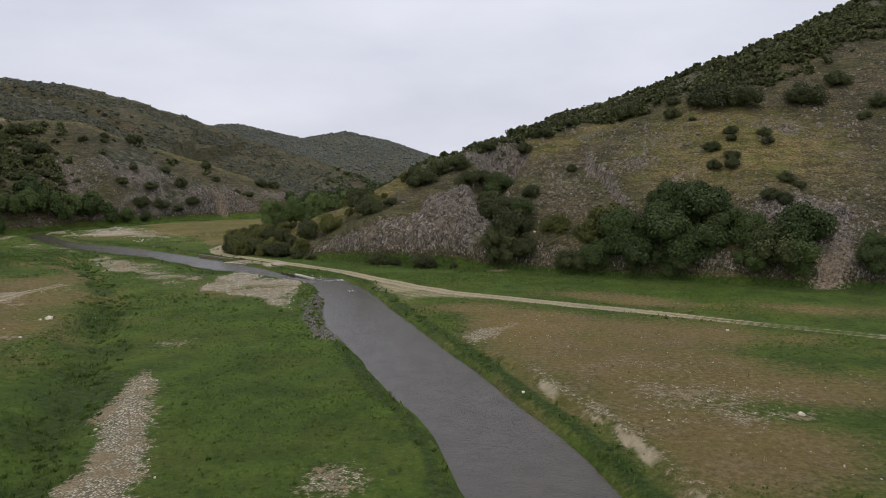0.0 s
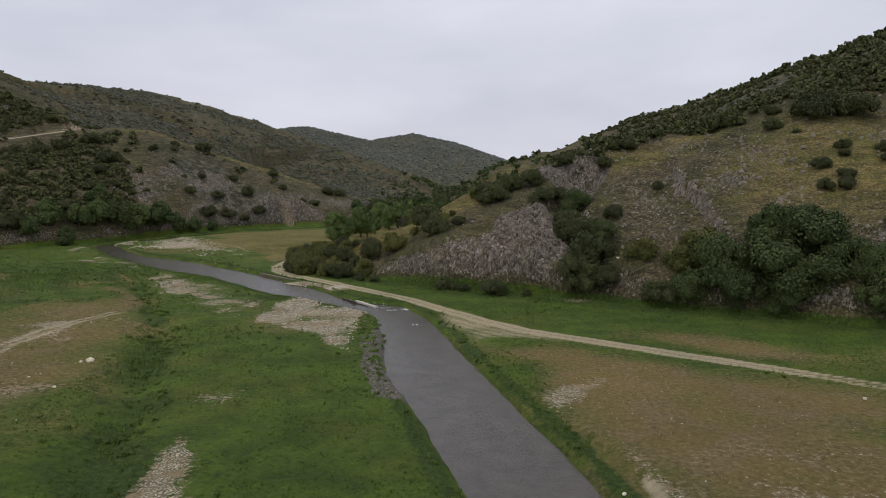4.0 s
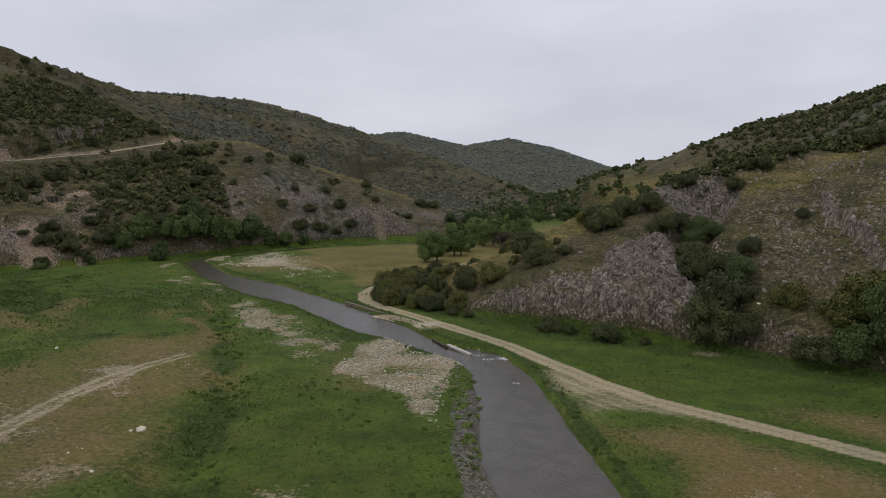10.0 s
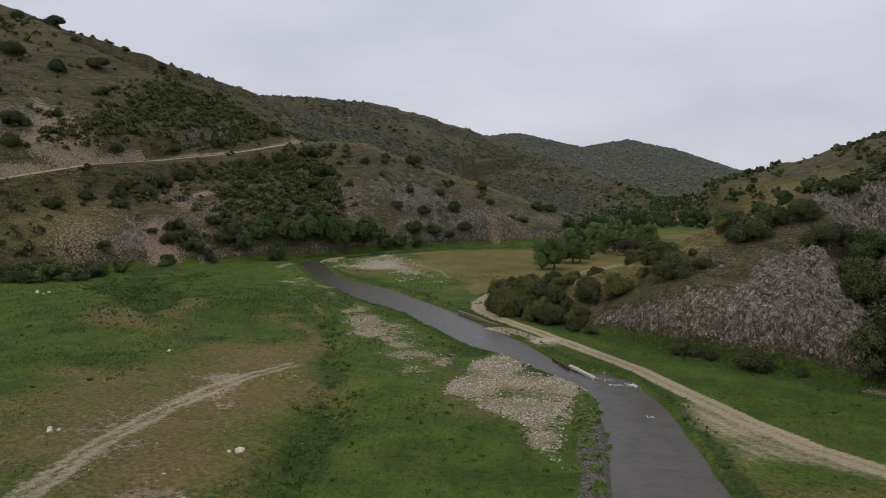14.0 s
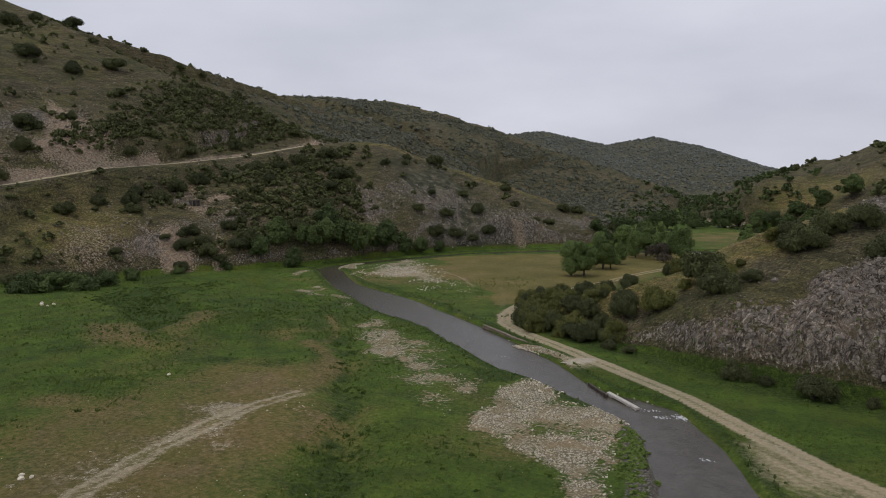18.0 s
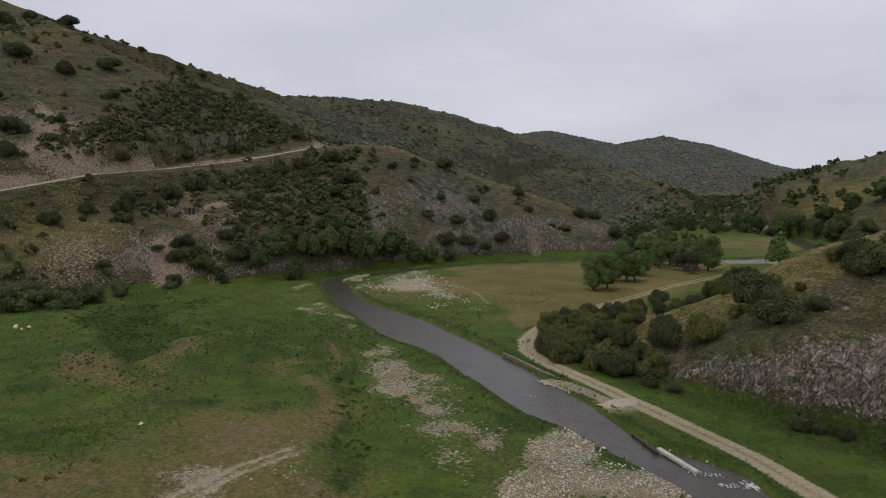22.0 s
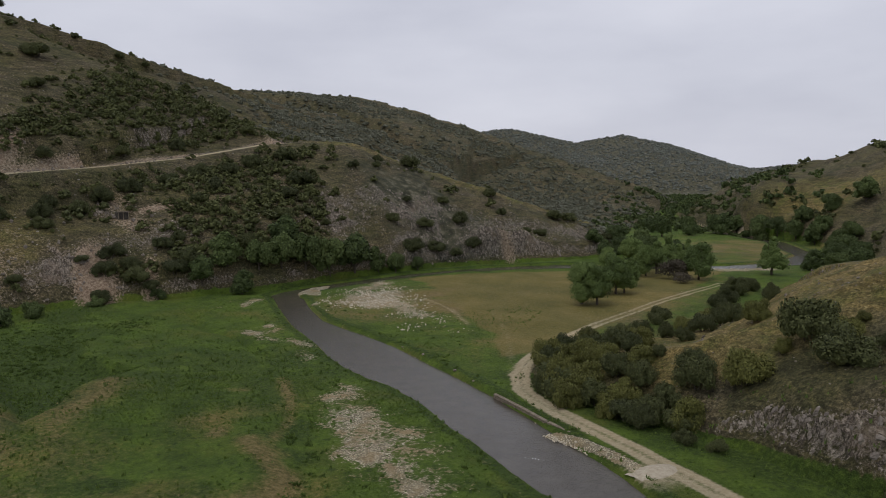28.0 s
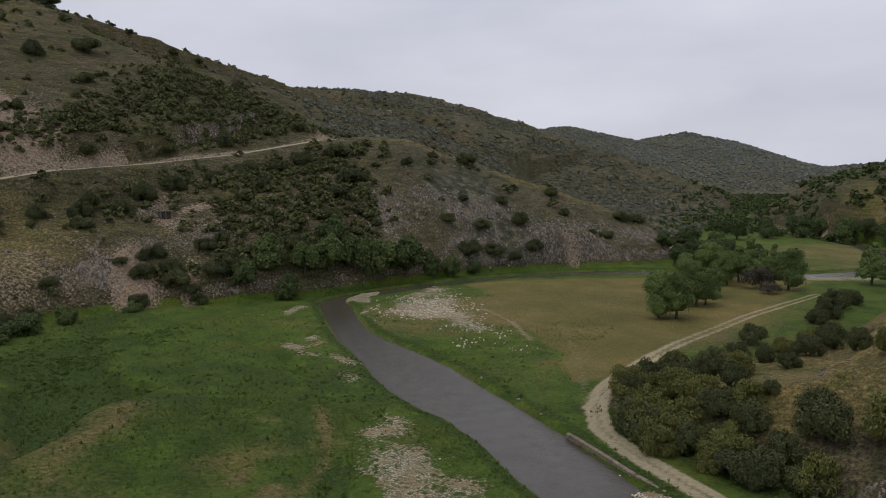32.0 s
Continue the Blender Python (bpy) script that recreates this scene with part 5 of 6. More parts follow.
def ridge_density(x, y):
    n = vnoise(x, y, 40, 72, 3)
    return inside(x, y, FOOT_LEFT) * np.clip(0.42 + 1.3 * n + 0.3 * (x > -240) * (y < 520), 0.06, 1) * (1 - 0.75 * smooth(16, 6, seg_dist(x, y, CREST_LEFT_2)[0]))


def right_density(x, y):
    dfoot = np.where(inside(x, y, FOOT_RIGHT), seg_dist(x, y, FOOT_RIGHT + FOOT_RIGHT[:1])[0], 0)
    crest2, _ = seg_dist(x, y, CREST_RIGHT_2)
    n = vnoise(x, y, 30, 73, 3)
    back = smooth(200, 250, y + 0.55 * (x - 60)) * (x > 30)
    forest = np.clip(0.8 * back * smooth(370, 330, y) + 0.9 * smooth(18, 7, crest2) + 0.95 * smooth(17, 7, dfoot) * (y > 330) * (x < 60) + 0.95 * smooth(38, 56, x) * smooth(335, 360, y), 0, 1) * smooth(-0.45, 0.0, n)
    slope_face = (y > 370) * 0.012
    return (dfoot > 2) * np.clip(np.maximum(forest, slope_face), 0, 1) * ((y > 195) | (x > 90))


def far_density(x, y):
    return np.clip(0.8 + 0.8 * vnoise(x, y, 60, 74, 3), 0.15, 1) * (height(x, y)[0] > 3)


def dome_arrays(seed, leaves):
    """A small far-off shrub: an uneven dome with loose leaf sprays."""
    rng = np.random.default_rng(seed)
    v, f = [], []
    for i, (r, z) in enumerate(((0.85, 0.0), (1.0, 0.35), (0.62, 0.75))):
        for k in range(6):
            a, q = 2 * math.pi * k / 6 + 0.4 * i, r * rng.uniform(0.65, 1.1)
            v.append((q * math.cos(a), q * math.sin(a), z * rng.uniform(0.8, 1.15)))
    for i in range(2):
        for k in range(6):
            f.append((i * 6 + k, i * 6 + (k + 1) % 6, i * 6 + 6 + (k + 1) % 6, i * 6 + 6 + k))
    f += [(12, 13, 14, 15), (12, 15, 16, 17)]
    d = unit_vectors(rng, leaves)
    d[:, 2] = np.abs(d[:, 2])
    for p in d * (0.95, 0.95, 0.85):
        s1, s2 = rng.normal(0, 0.19, 3), rng.normal(0, 0.19, 3)
        b = len(v)
        v += [tuple(p - s1), tuple(p + s2), tuple(p + s1), tuple(p - s2)]
        f.append((b, b + 1, b + 2, b + 3))
    return np.array(v), np.array(f)


# Ridge scrub: grey-green leaf, greyed further so the colour carries distance haze.
far_leaf = leaf_material("hazed_grey_green_leaves", (0.042, 0.046, 0.030), (0.080, 0.085, 0.057), (0.132, 0.134, 0.092))
mid_templates = [crown_arrays(s, count=5, leaves=95, size=0.13, tall=0.85, spread=0.65, rings=3, sides=5) for s in range(61, 66)]
low_templates = [crown_arrays(s, count=4, leaves=56, size=0.17, tall=0.8, spread=0.6, rings=3, sides=5) for s in range(71, 75)]
dot_templates = [(v * (1, 1, 1.2), f) for v, f in (dome_arrays(s, 8) for s in range(81, 87))]
speck_templates = [(v * (1, 1, 1.25), f) for v, f in (dome_arrays(s, 1) for s in range(87, 91))]


# Paler, bluer leaf for the mountains: aerial haze put into the base colour.
mountain_leaf = leaf_material("hazed_garrigue_leaves", (0.060, 0.066, 0.055), (0.098, 0.107, 0.090), (0.150, 0.158, 0.132))


def sizes(n, low, high):
    """Many small, few large."""
    return low + (high - low) * rng.uniform(0, 1, n) ** 2.2


rng = np.random.default_rng(5)
px, py = scatter(rng, 19000, (-330, -100, 110, 345), left_density)
scrub_field("hill_scrub", "dense dark evergreen scrub covering the slopes round the road", px, py, sizes(len(px), 0.6, 2.6), scrub_leaf, 1, mid_templates)
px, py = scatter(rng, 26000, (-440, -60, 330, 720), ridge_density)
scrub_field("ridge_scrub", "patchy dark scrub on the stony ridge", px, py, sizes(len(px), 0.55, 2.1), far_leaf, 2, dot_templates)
px, py = scatter(rng, 15000, (-60, 330, 180, 640), right_density)
scrub_field("ridge_woods", "low dark oak woods over the back of the hill", px, py, sizes(len(px), 1.2, 3.3), scrub_leaf, 3, low_templates)
px, py = scatter(rng, 9000, (0, 130, 140, 240), lambda x, y: 0.9 * smooth(np.interp(x, [0, 20, 60, 110], [3, 6, 11, 18]), 1, np.where(y > np.interp(x, [0, 28, 62, 110], [166, 177, 171, 199]), 0.3, 1.0) * seg_dist(x, y, CREST_RIGHT[4:10])[0] + 3 * vnoise(x, y, 7, 75, 3)) * (x > 8))
scrub_field("crest_woods", "dense low oak wood along the crest of the hill", px, py, sizes(len(px), 0.8, 2.3), scrub_leaf, 7, mid_templates, "woods")
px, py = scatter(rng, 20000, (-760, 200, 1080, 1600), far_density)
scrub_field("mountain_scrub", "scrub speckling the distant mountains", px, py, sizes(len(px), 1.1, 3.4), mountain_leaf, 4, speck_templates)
px, py = scatter(rng, 1700, (-110, 20, 410, 960), lambda x, y: 0.9 * smooth(60, 25, np.abs(x + 40 - (y - 450) * -0.05)))
scrub_field("valley_woods", "green woods filling the valley beyond the meadow", px, py, rng.uniform(2.0, 4.0, len(px)), ivy_leaf, 6, low_templates, "woods")


# ---- small growth, stones and built things ----
def plain(name, low, high, scale, rough=0.9, depth=0.03):
    m, nt, bsdf = material(name, rough)
    pos = position(nt)
    n = tex(nt, scale, 6, 0.65, pos)
    oi = nt.nodes.new("ShaderNodeObjectInfo")
    geo = nt.nodes.new("ShaderNodeNewGeometry")
    c = ramp(nt, n, [(0.3, low), (0.72, high)])
    v = maths(nt, "ADD", maths(nt, "MULTIPLY", oi.outputs["Random"], 0.5), maths(nt, "MULTIPLY", geo.outputs["Random Per Island"], 0.5))
    c = mixc(nt, 1.0, c, ramp(nt, v, [(0.1, (0.72, 0.71, 0.70)), (0.9, (1.12, 1.10, 1.06))]), "MULTIPLY")
    nt.links.new(c, bsdf.inputs["Base Color"])
    bump(nt, bsdf, tex(nt, scale * 3, 4, 0.6, pos), 0.7, depth)
    return m


limestone = plain("pale_limestone", (0.48, 0.425, 0.32), (0.82, 0.755, 0.62), 3)
grey_stone = plain("grey_limestone", (0.120, 0.101, 0.083), (0.35, 0.308, 0.262), 2.2)
hill_stone = plain("lichened_limestone", (0.20, 0.18, 0.155), (0.44, 0.405, 0.36), 2.2)
wall_stone = plain("weathered_wall_stone", (0.12, 0.098, 0.072), (0.30, 0.255, 0.195), 3)
concrete = plain("weathered_concrete", (0.36, 0.34, 0.30), (0.60, 0.58, 0.53), 1.6)
wet_wood = plain("wet_timber", (0.035, 0.030, 0.026), (0.12, 0.10, 0.085), 5)
sand_mat = plain("pale_sand", (0.38, 0.33, 0.24), (0.56, 0.50, 0.39), 2.5)
foam_mat = plain("river_foam", (0.60, 0.62, 0.64), (0.85, 0.86, 0.87), 4, 0.5)
dark_rock = plain("shadowed_rock", (0.03, 0.027, 0.024), (0.09, 0.08, 0.07), 2)
plaster = plain("whitish_plaster", (0.52, 0.51, 0.48), (0.72, 0.71, 0.68), 0.7)
roof_mat = plain("grey_roof_sheet", (0.42, 0.42, 0.42), (0.60, 0.60, 0.60), 1.2)
glass_dark, nt, bsdf = material("dark_window_glass", 0.1)
bsdf.inputs["Base Color"].default_value = (0.02, 0.022, 0.025, 1)


def stone_arrays(seed):
    """A small angular stone of about unit size."""
    rng = np.random.default_rng(seed)
    v = []
    for z, r in ((-0.35, 0.75), (0.15, 1.0), (0.5, 0.6)):
        for k in range(5):
            a = 2 * math.pi * k / 5 + z + rng.uniform(-0.3, 0.3)
            q = r * rng.uniform(0.7, 1.15)
            v.append((0.5 * q * math.cos(a), 0.5 * q * math.sin(a) * 0.8, 0.5 * (z + rng.uniform(-0.12, 0.12))))
    v.append((0.03, 0.02, 0.33))
    f = []
    for r in range(2):
        for k in range(5):
            a, b = r * 5 + k, r * 5 + (k + 1) % 5
            f += [(a, b, b + 5), (a, b + 5, a + 5)]
    f += [(10 + k, 10 + (k + 1) % 5, 15) for k in range(5)]
    return np.array(v), np.array(f)


stone_shapes = [stone_arrays(s) for s in range(6)]


def strewn(name, label, category, x, y, size, shapes, mat, seed, lift=0.1, tall=(0.6, 1.2), zoff=None, turn=None, slope_x=None, slope_y=None):
    """Many small pieces lying on the ground, joined."""
    rng = np.random.default_rng(seed)
    z = ground_at(x, y) if zoff is None else zoff
    vs, fs, ts, base = [], [], [], 0
    pick, ang, hs = rng.integers(len(shapes), size=len(x)), rng.uniform(0, 6.283, len(x)), rng.uniform(*tall, len(x))
    if turn is not None:
        ang = turn
    for k in range(len(x)):
        v, f = shapes[pick[k]]
        c, s = math.cos(ang[k]) * size[k], math.sin(ang[k]) * size[k]
        ox, oy = v[:, 0] * c - v[:, 1] * s, v[:, 0] * s + v[:, 1] * c
        oz = v[:, 2] * size[k] * hs[k] + lift * size[k]
        if slope_x is not None:
            oz = oz + ox * slope_x[k] + oy * slope_y[k]
        vs.append(np.stack([ox + x[k], oy + y[k], oz + z[k]], 1))
        fs.append(f + base)
        ts.append(np.full(len(v), rng.uniform(0, 1)))
        base += len(v)
    me = mesh_from(name, np.concatenate(vs), np.concatenate(fs), mat, False)
    a = me.attributes.new("tint", "FLOAT", "POINT")
    a.data.foreach_set("value", np.concatenate(ts).astype(np.float32))
    return tagged(new(name, me), label, category, kind="stuff")


def river_edge(x, y):
    return water_edge(x, y)


def tuft_arrays(seed, blades=7, spread=0.35, tall=1.0):
    rng = np.random.default_rng(seed)
    v, f = [], []
    for k in range(blades):
        a, r = rng.uniform(0, 6.283), spread * math.sqrt(rng.uniform(0, 1))
        bx, by, h = r * math.cos(a), r * math.sin(a), tall * rng.uniform(0.5, 1.1)
        tx, ty, w, wa = bx + rng.uniform(-0.3, 0.3), by + rng.uniform(-0.3, 0.3), rng.uniform(0.06, 0.14), rng.uniform(0, 6.283)
        cx, cy = w * math.cos(wa), w * math.sin(wa)
        b = len(v)
        v += [(bx - cx, by - cy, -0.1), (bx + cx, by + cy, -0.1), (tx + cx * 0.6, ty + cy * 0.6, h * 0.7), (tx - cx * 0.4, ty - cy * 0.4, h)]
        f.append((b, b + 1, b + 2, b + 3))
    return np.array(v), np.array(f)


grass_leaf = leaf_material("grass_blades", (0.056, 0.094, 0.012), (0.086, 0.138, 0.018), (0.122, 0.174, 0.028))
dark_grass = leaf_material("rank_grass", (0.042, 0.070, 0.012), (0.092, 0.142, 0.026), (0.165, 0.215, 0.044))
straw_leaf = leaf_material("dry_grass_blades", (0.13, 0.115, 0.045), (0.25, 0.205, 0.09), (0.38, 0.32, 0.16))
tufts = [tuft_arrays(s) for s in range(90, 96)]
rng = np.random.default_rng(17)


def mask_at(key, x, y):
    i = np.clip(np.searchsorted(GX, x) - 1, 0, len(GX) - 2)
    j = np.clip(np.searchsorted(GY, y) - 1, 0, len(GY) - 2)
    return masks[key][j, i]


def meadow(x, y):
    free = (river_edge(x, y) > 0.9) * (mask_at("hillside", x, y) < 0.3) * (mask_at("earth", x, y) < 0.25)
    return free * (mask_at("gravel", x, y) < 0.35) * (mask_at("dry", x, y) < 0.5) * np.clip(0.45 + 0.9 * vnoise(x, y, 9, 81, 3), 0.03, 1)


px, py = scatter(rng, 90000, (-95, 45, 34, 150), meadow)
strewn("meadow_grass", "uneven green grass tufts over the river meadows", "grass", px, py, rng.uniform(0.12, 0.30, len(px)), tufts, grass_leaf, 1, 0.0, tall=(0.4, 0.8))
px, py = scatter(rng, 16000, (-165, -60, 95, 215), meadow)
strewn("far_meadow_grass", "green grass tufts on the wide meadow", "grass", px, py, rng.uniform(0.2, 0.45, len(px)), tufts, grass_leaf, 2, 0.0, tall=(0.4, 0.8))
px, py = scatter(rng, 60000, (-150, 40, 28, 180), lambda x, y: (river_edge(x, y) > 0.7) * np.clip(mask_at("lush", x, y) - 0.25, 0, 1) * 0.6)
strewn("rank_grass", "tall dark grass and weeds in damp hollows and along banks", "grass", px, py, rng.uniform(0.25, 0.6, len(px)), tufts, dark_grass, 3, 0.0, tall=(0.5, 0.9))
rush_leaf = leaf_material("rush_stems", (0.040, 0.066, 0.012), (0.072, 0.114, 0.020), (0.112, 0.158, 0.032))
rush_templates = [tuft_arrays(s, 26, 0.5, 0.9) for s in range(300, 305)]


def rushes(x, y):
    d = seg_dist(x + 1.5 * vnoise(x, y, 6, 18, 2), y, GULLY)[0]
    n = vnoise(x, y, 4.5, 19, 3)
    line = 0.4 * smooth(3.0, 0.5, d) * smooth(-0.5, 0.3, n) * smooth(150, 110, y)
    wet = soft_poly(x, y, HOLLOW, 1.0) * 0.9 * smooth(-0.3, 0.4, vnoise(x, y, 8, 20, 3)) + 0.7 * blob(x, y, -131, 164, 9, 7, 50) * smooth(0.1, 0.3, n)
    edge = 0.35 * smooth(2.2, 1.0, river_edge(x, y)) * smooth(0.1, 0.4, n) * (river_edge(x, y) > 0.5)
    return np.clip(line + wet + edge, 0, 1) * (mask_at("hillside", x, y) < 0.2) * (mask_at("gravel", x, y) < 0.45)


px, py = scatter(rng, 50000, (-152, 12, 30, 180), rushes)
strewn("rushes", "dark clumps of rushes in the damp hollow and gully", "rushes", px, py, rng.uniform(0.35, 0.8, len(px)), rush_templates, rush_leaf, 21, 0.0, tall=(0.22, 0.5))
px, py = scatter(rng, 5200, (-130, 34, 34, 200), lambda x, y: (mask_at("field", x, y) < 0.2) * meadow(x, y) * smooth(-0.2, 0.4, vnoise(x, y, 14, 22, 3)))
strewn("dark_tussocks", "small dark tussocks dotting the grazed meadow", "grass", px, py, rng.uniform(0.25, 0.6, len(px)), rush_templates, rush_leaf, 22, 0.0, tall=(0.35, 0.7))
px, py = scatter(rng, 12000, (-110, 45, 34, 245), lambda x, y: (river_edge(x, y) > 1.5) * (mask_at("hillside", x, y) < 0.3) * (mask_at("earth", x, y) < 0.3) * np.clip(mask_at("dry", x, y) - 0.3, 0, 1))
strewn("dry_grass", "short straw-coloured dry grass tufts", "grass", px, py, rng.uniform(0.15, 0.34, len(px)), tufts, straw_leaf, 4, 0.0)

# pebbles and boulders
px, py = scatter(rng, 26000, (-45, -12, 82, 130), lambda x, y: (river_edge(x, y) > -0.3) * np.clip(1.9 * mask_at("gravel", x, y) - 0.55, 0, 1) * np.clip(0.5 + 1.2 * vnoise(x, y, 3, 91, 3), 0.05, 1))
strewn("gravel_bar_stones", "pale rounded river stones heaped on the gravel bar", "gravel", px, py, 0.07 + 0.30 * rng.uniform(0, 1, len(px)) ** 4, stone_shapes, limestone, 5)
px, py = scatter(rng, 16000, (-116, -66, 178, 236), lambda x, y: (river_edge(x, y) > 0.2) * soft_poly(x, y, BAR_FAR, 4) * np.clip(0.35 + 1.1 * vnoise(x, y, 7, 92, 3), 0, 1))
strewn("far_bank_stones", "pale stones strewn over the opposite river bank", "gravel", px, py, 0.16 + 0.4 * rng.uniform(0, 1, len(px)) ** 3, stone_shapes, limestone, 6)
px, py = scatter(rng, 60000, (-128, 34, 30, 226), lambda x, y: (river_edge(x, y) > -0.4) * np.clip(mask_at("gravel", x, y) - 0.2, 0, 1) * 0.6 * np.clip(0.3 + 1.3 * vnoise(x, y, 6, 93, 3), 0, 1))
strewn("meadow_stones", "small pale stones scattered in the turf", "gravel", px, py, 0.09 + 0.26 * rng.uniform(0, 1, len(px)) ** 3, stone_shapes, limestone, 7)
px, py = scatter(rng, 16000, (-80, 40, 32, 122), lambda x, y: (river_edge(x, y) > 1.5) * (mask_at("hillside", x, y) < 0.3) * np.clip(mask_at("dry", x, y) - 0.3, 0, 1) * np.clip(0.5 + 1.2 * vnoise(x, y, 8, 94, 3), 0.05, 1))
strewn("field_pebbles", "small pale pebbles scattered over the dry turf", "pebbles", px, py, 0.05 + 0.14 * rng.uniform(0, 1, len(px)) ** 3, stone_shapes, limestone, 14)
px, py = scatter(rng, 7500, (-60, 95, 110, 185), lambda x, y: (mask_at("hillside", x, y) > 0.5) * np.clip(0.25 + 0.9 * vnoise(x, y, 6, 95, 3), 0.02, 1))
strewn("slope_stones", "small grey stones and ledges breaking the turf of the slope", "rocks", px, py, 0.1 + 0.28 * rng.uniform(0, 1, len(px)) ** 3, stone_shapes, grey_stone, 15, 0.1, tall=(0.5, 1.1))
px, py = scatter(rng, 95000, (-215, 95, 100, 310), lambda x, y: (mask_at("hillside", x, y) > 0.6) * np.clip(mask_at("rock", x, y) * 0.75 + mask_at("scree", x, y) - 0.05, 0, 1) * 0.5)
strewn("hillside_rocks", "grey broken limestone blocks littering the slopes", "rocks", px, py, 0.2 + 0.95 * rng.uniform(0, 1, len(px)) ** 4, stone_shapes, grey_stone, 8, 0.12, tall=(0.8, 1.7))


def ribs_of_rock(name, label, count, area, density, small, large, seed, mat):
    """Upright ribs of bedded limestone that follow the fall of the slope."""
    x, y = scatter(rng, count, area, density)
    sx, sy = (ground_at(x + 1.5, y) - ground_at(x - 1.5, y)) / 3, (ground_at(x, y + 1.5) - ground_at(x, y - 1.5)) / 3
    turn = np.arctan2(sy, sx) + rng.uniform(-1.6, 1.6, len(x))
    size = small + (large - small) * rng.uniform(0, 1, len(x)) ** 3
    fall = np.minimum(1, 1.0 / np.maximum(np.hypot(sx, sy), 1e-6))
    return strewn(name, label, "rocks", x, y, size, rib_shapes, mat, seed, 0.0, tall=(0.5, 1.5), turn=turn, slope_x=0.8 * sx * fall, slope_y=0.8 * sy * fall)


rib_shapes = [(v * (1.0, 0.8, 1.15), f) for v, f in stone_shapes]
ribs_of_rock("crag_ribs", "grey weathered limestone ribs standing out of the crag", 70000, (-62, 14, 126, 176), lambda x, y: (mask_at("hillside", x, y) > 0.6) * np.clip(mask_at("rock", x, y) - 0.15, 0, 1) * 0.4, 0.16, 1.0, 31, grey_stone)
ribs_of_rock("slope_ribs", "broken limestone ledges cropping out of the grassy slope", 28000, (8, 110, 100, 180),
             lambda x, y: (mask_at("hillside", x, y) > 0.6) * np.clip(0.75 * mask_at("rock", x, y) + 0.10 * smooth(0.0, 0.4, vnoise(x, y, 7, 98, 3)), 0, 0.9), 0.22, 1.1, 32, grey_stone)
ribs_of_rock("quarry_ribs", "grey limestone outcrops on the quarried hillside", 60000, (-235, -56, 140, 330), lambda x, y: (mask_at("hillside", x, y) > 0.6) * np.clip(mask_at("rock", x, y) - 0.1, 0, 1) * 0.45, 0.3, 1.4, 33, grey_stone)

px, py = scatter(rng, 30000, (-240, -56, 140, 335), lambda x, y: (mask_at("hillside", x, y) > 0.6) * 0.5 * np.clip(0.2 + 1.1 * vnoise(x, y, 11, 99, 3), 0.03, 1))
strewn("hill_stones", "pale grey stones littering the open hillside", "rocks", px, py, 0.18 + 0.6 * rng.uniform(0, 1, len(px)) ** 4, stone_shapes, hill_stone, 34, 0.1, tall=(0.5, 1.1))


def boulder(x, y, size, mat, label, seed, tall=0.7):
    bm = bmesh.new()
    bmesh.ops.create_icosphere(bm, subdivisions=2, radius=0.5)
    for v in bm.verts:
        n = noise.noise(v.co * 2.3 + Vector((seed, 0, 0))) + 0.5 * noise.noise(v.co * 5 + Vector((0, seed, 0)))
        v.co *= 1 + 0.35 * n
        v.co.z *= tall
    me = bpy.data.meshes.new("boulder")
    bm.to_mesh(me)
    bm.free()
    me.materials.append(mat)
    ob = tagged(new("boulder", me), label, "boulder")
    ob.matrix_world = Matrix.LocRotScale((x, y, float(ground_at(x, y)) + 0.16 * size), Euler((0, 0, seed)), (size, size * 0.8, size))
    return ob


PALE = "pale limestone boulder lying in the grass"
for k, (x, y, s) in enumerate([(-45.9, 80.9, 0.9), (-46.7, 80.5, 0.45), (-65.4, 78.1, 0.6), (-66.0, 78.6, 0.5), (-64.9, 78.7, 0.45), (25.6, 48.9, 0.5), (31.9, 77.8, 0.45),
                               (-78.0, 106.7, 0.5), (-44, 72, 0.4), (6.5, 56, 0.35), (-39.3, 152.5, 0.6), (17, 130.5, 0.6), (-31.5, 122.8, 0.5), (-34, 121.5, 0.45), (-12.8, 108, 0.5), (-13.3, 106.4, 0.4)]):
    boulder(x, y, s, limestone, PALE, k + 1)
for k, (x, y, s) in enumerate([(-137.5, 133.5, 0.9), (-136.3, 135.2, 0.7), (-139.0, 134.6, 0.8), (-135.5, 133.2, 0.6)]):
    boulder(x, y, s, limestone, "heap of pale quarried stone on the meadow edge", k + 31)
for k, (x, y, s) in enumerate([(-62.0, 162.6, 0.5), (-69.5, 168.8, 0.55), (-75, 173.2, 0.4), (-58, 159.0, 0.4)]):
    boulder(x, y, s, grey_stone, "grey stone at the edge of the water", k + 51)


# plants in the shallows
px, py = [], []
weed_rng = random.Random(4)
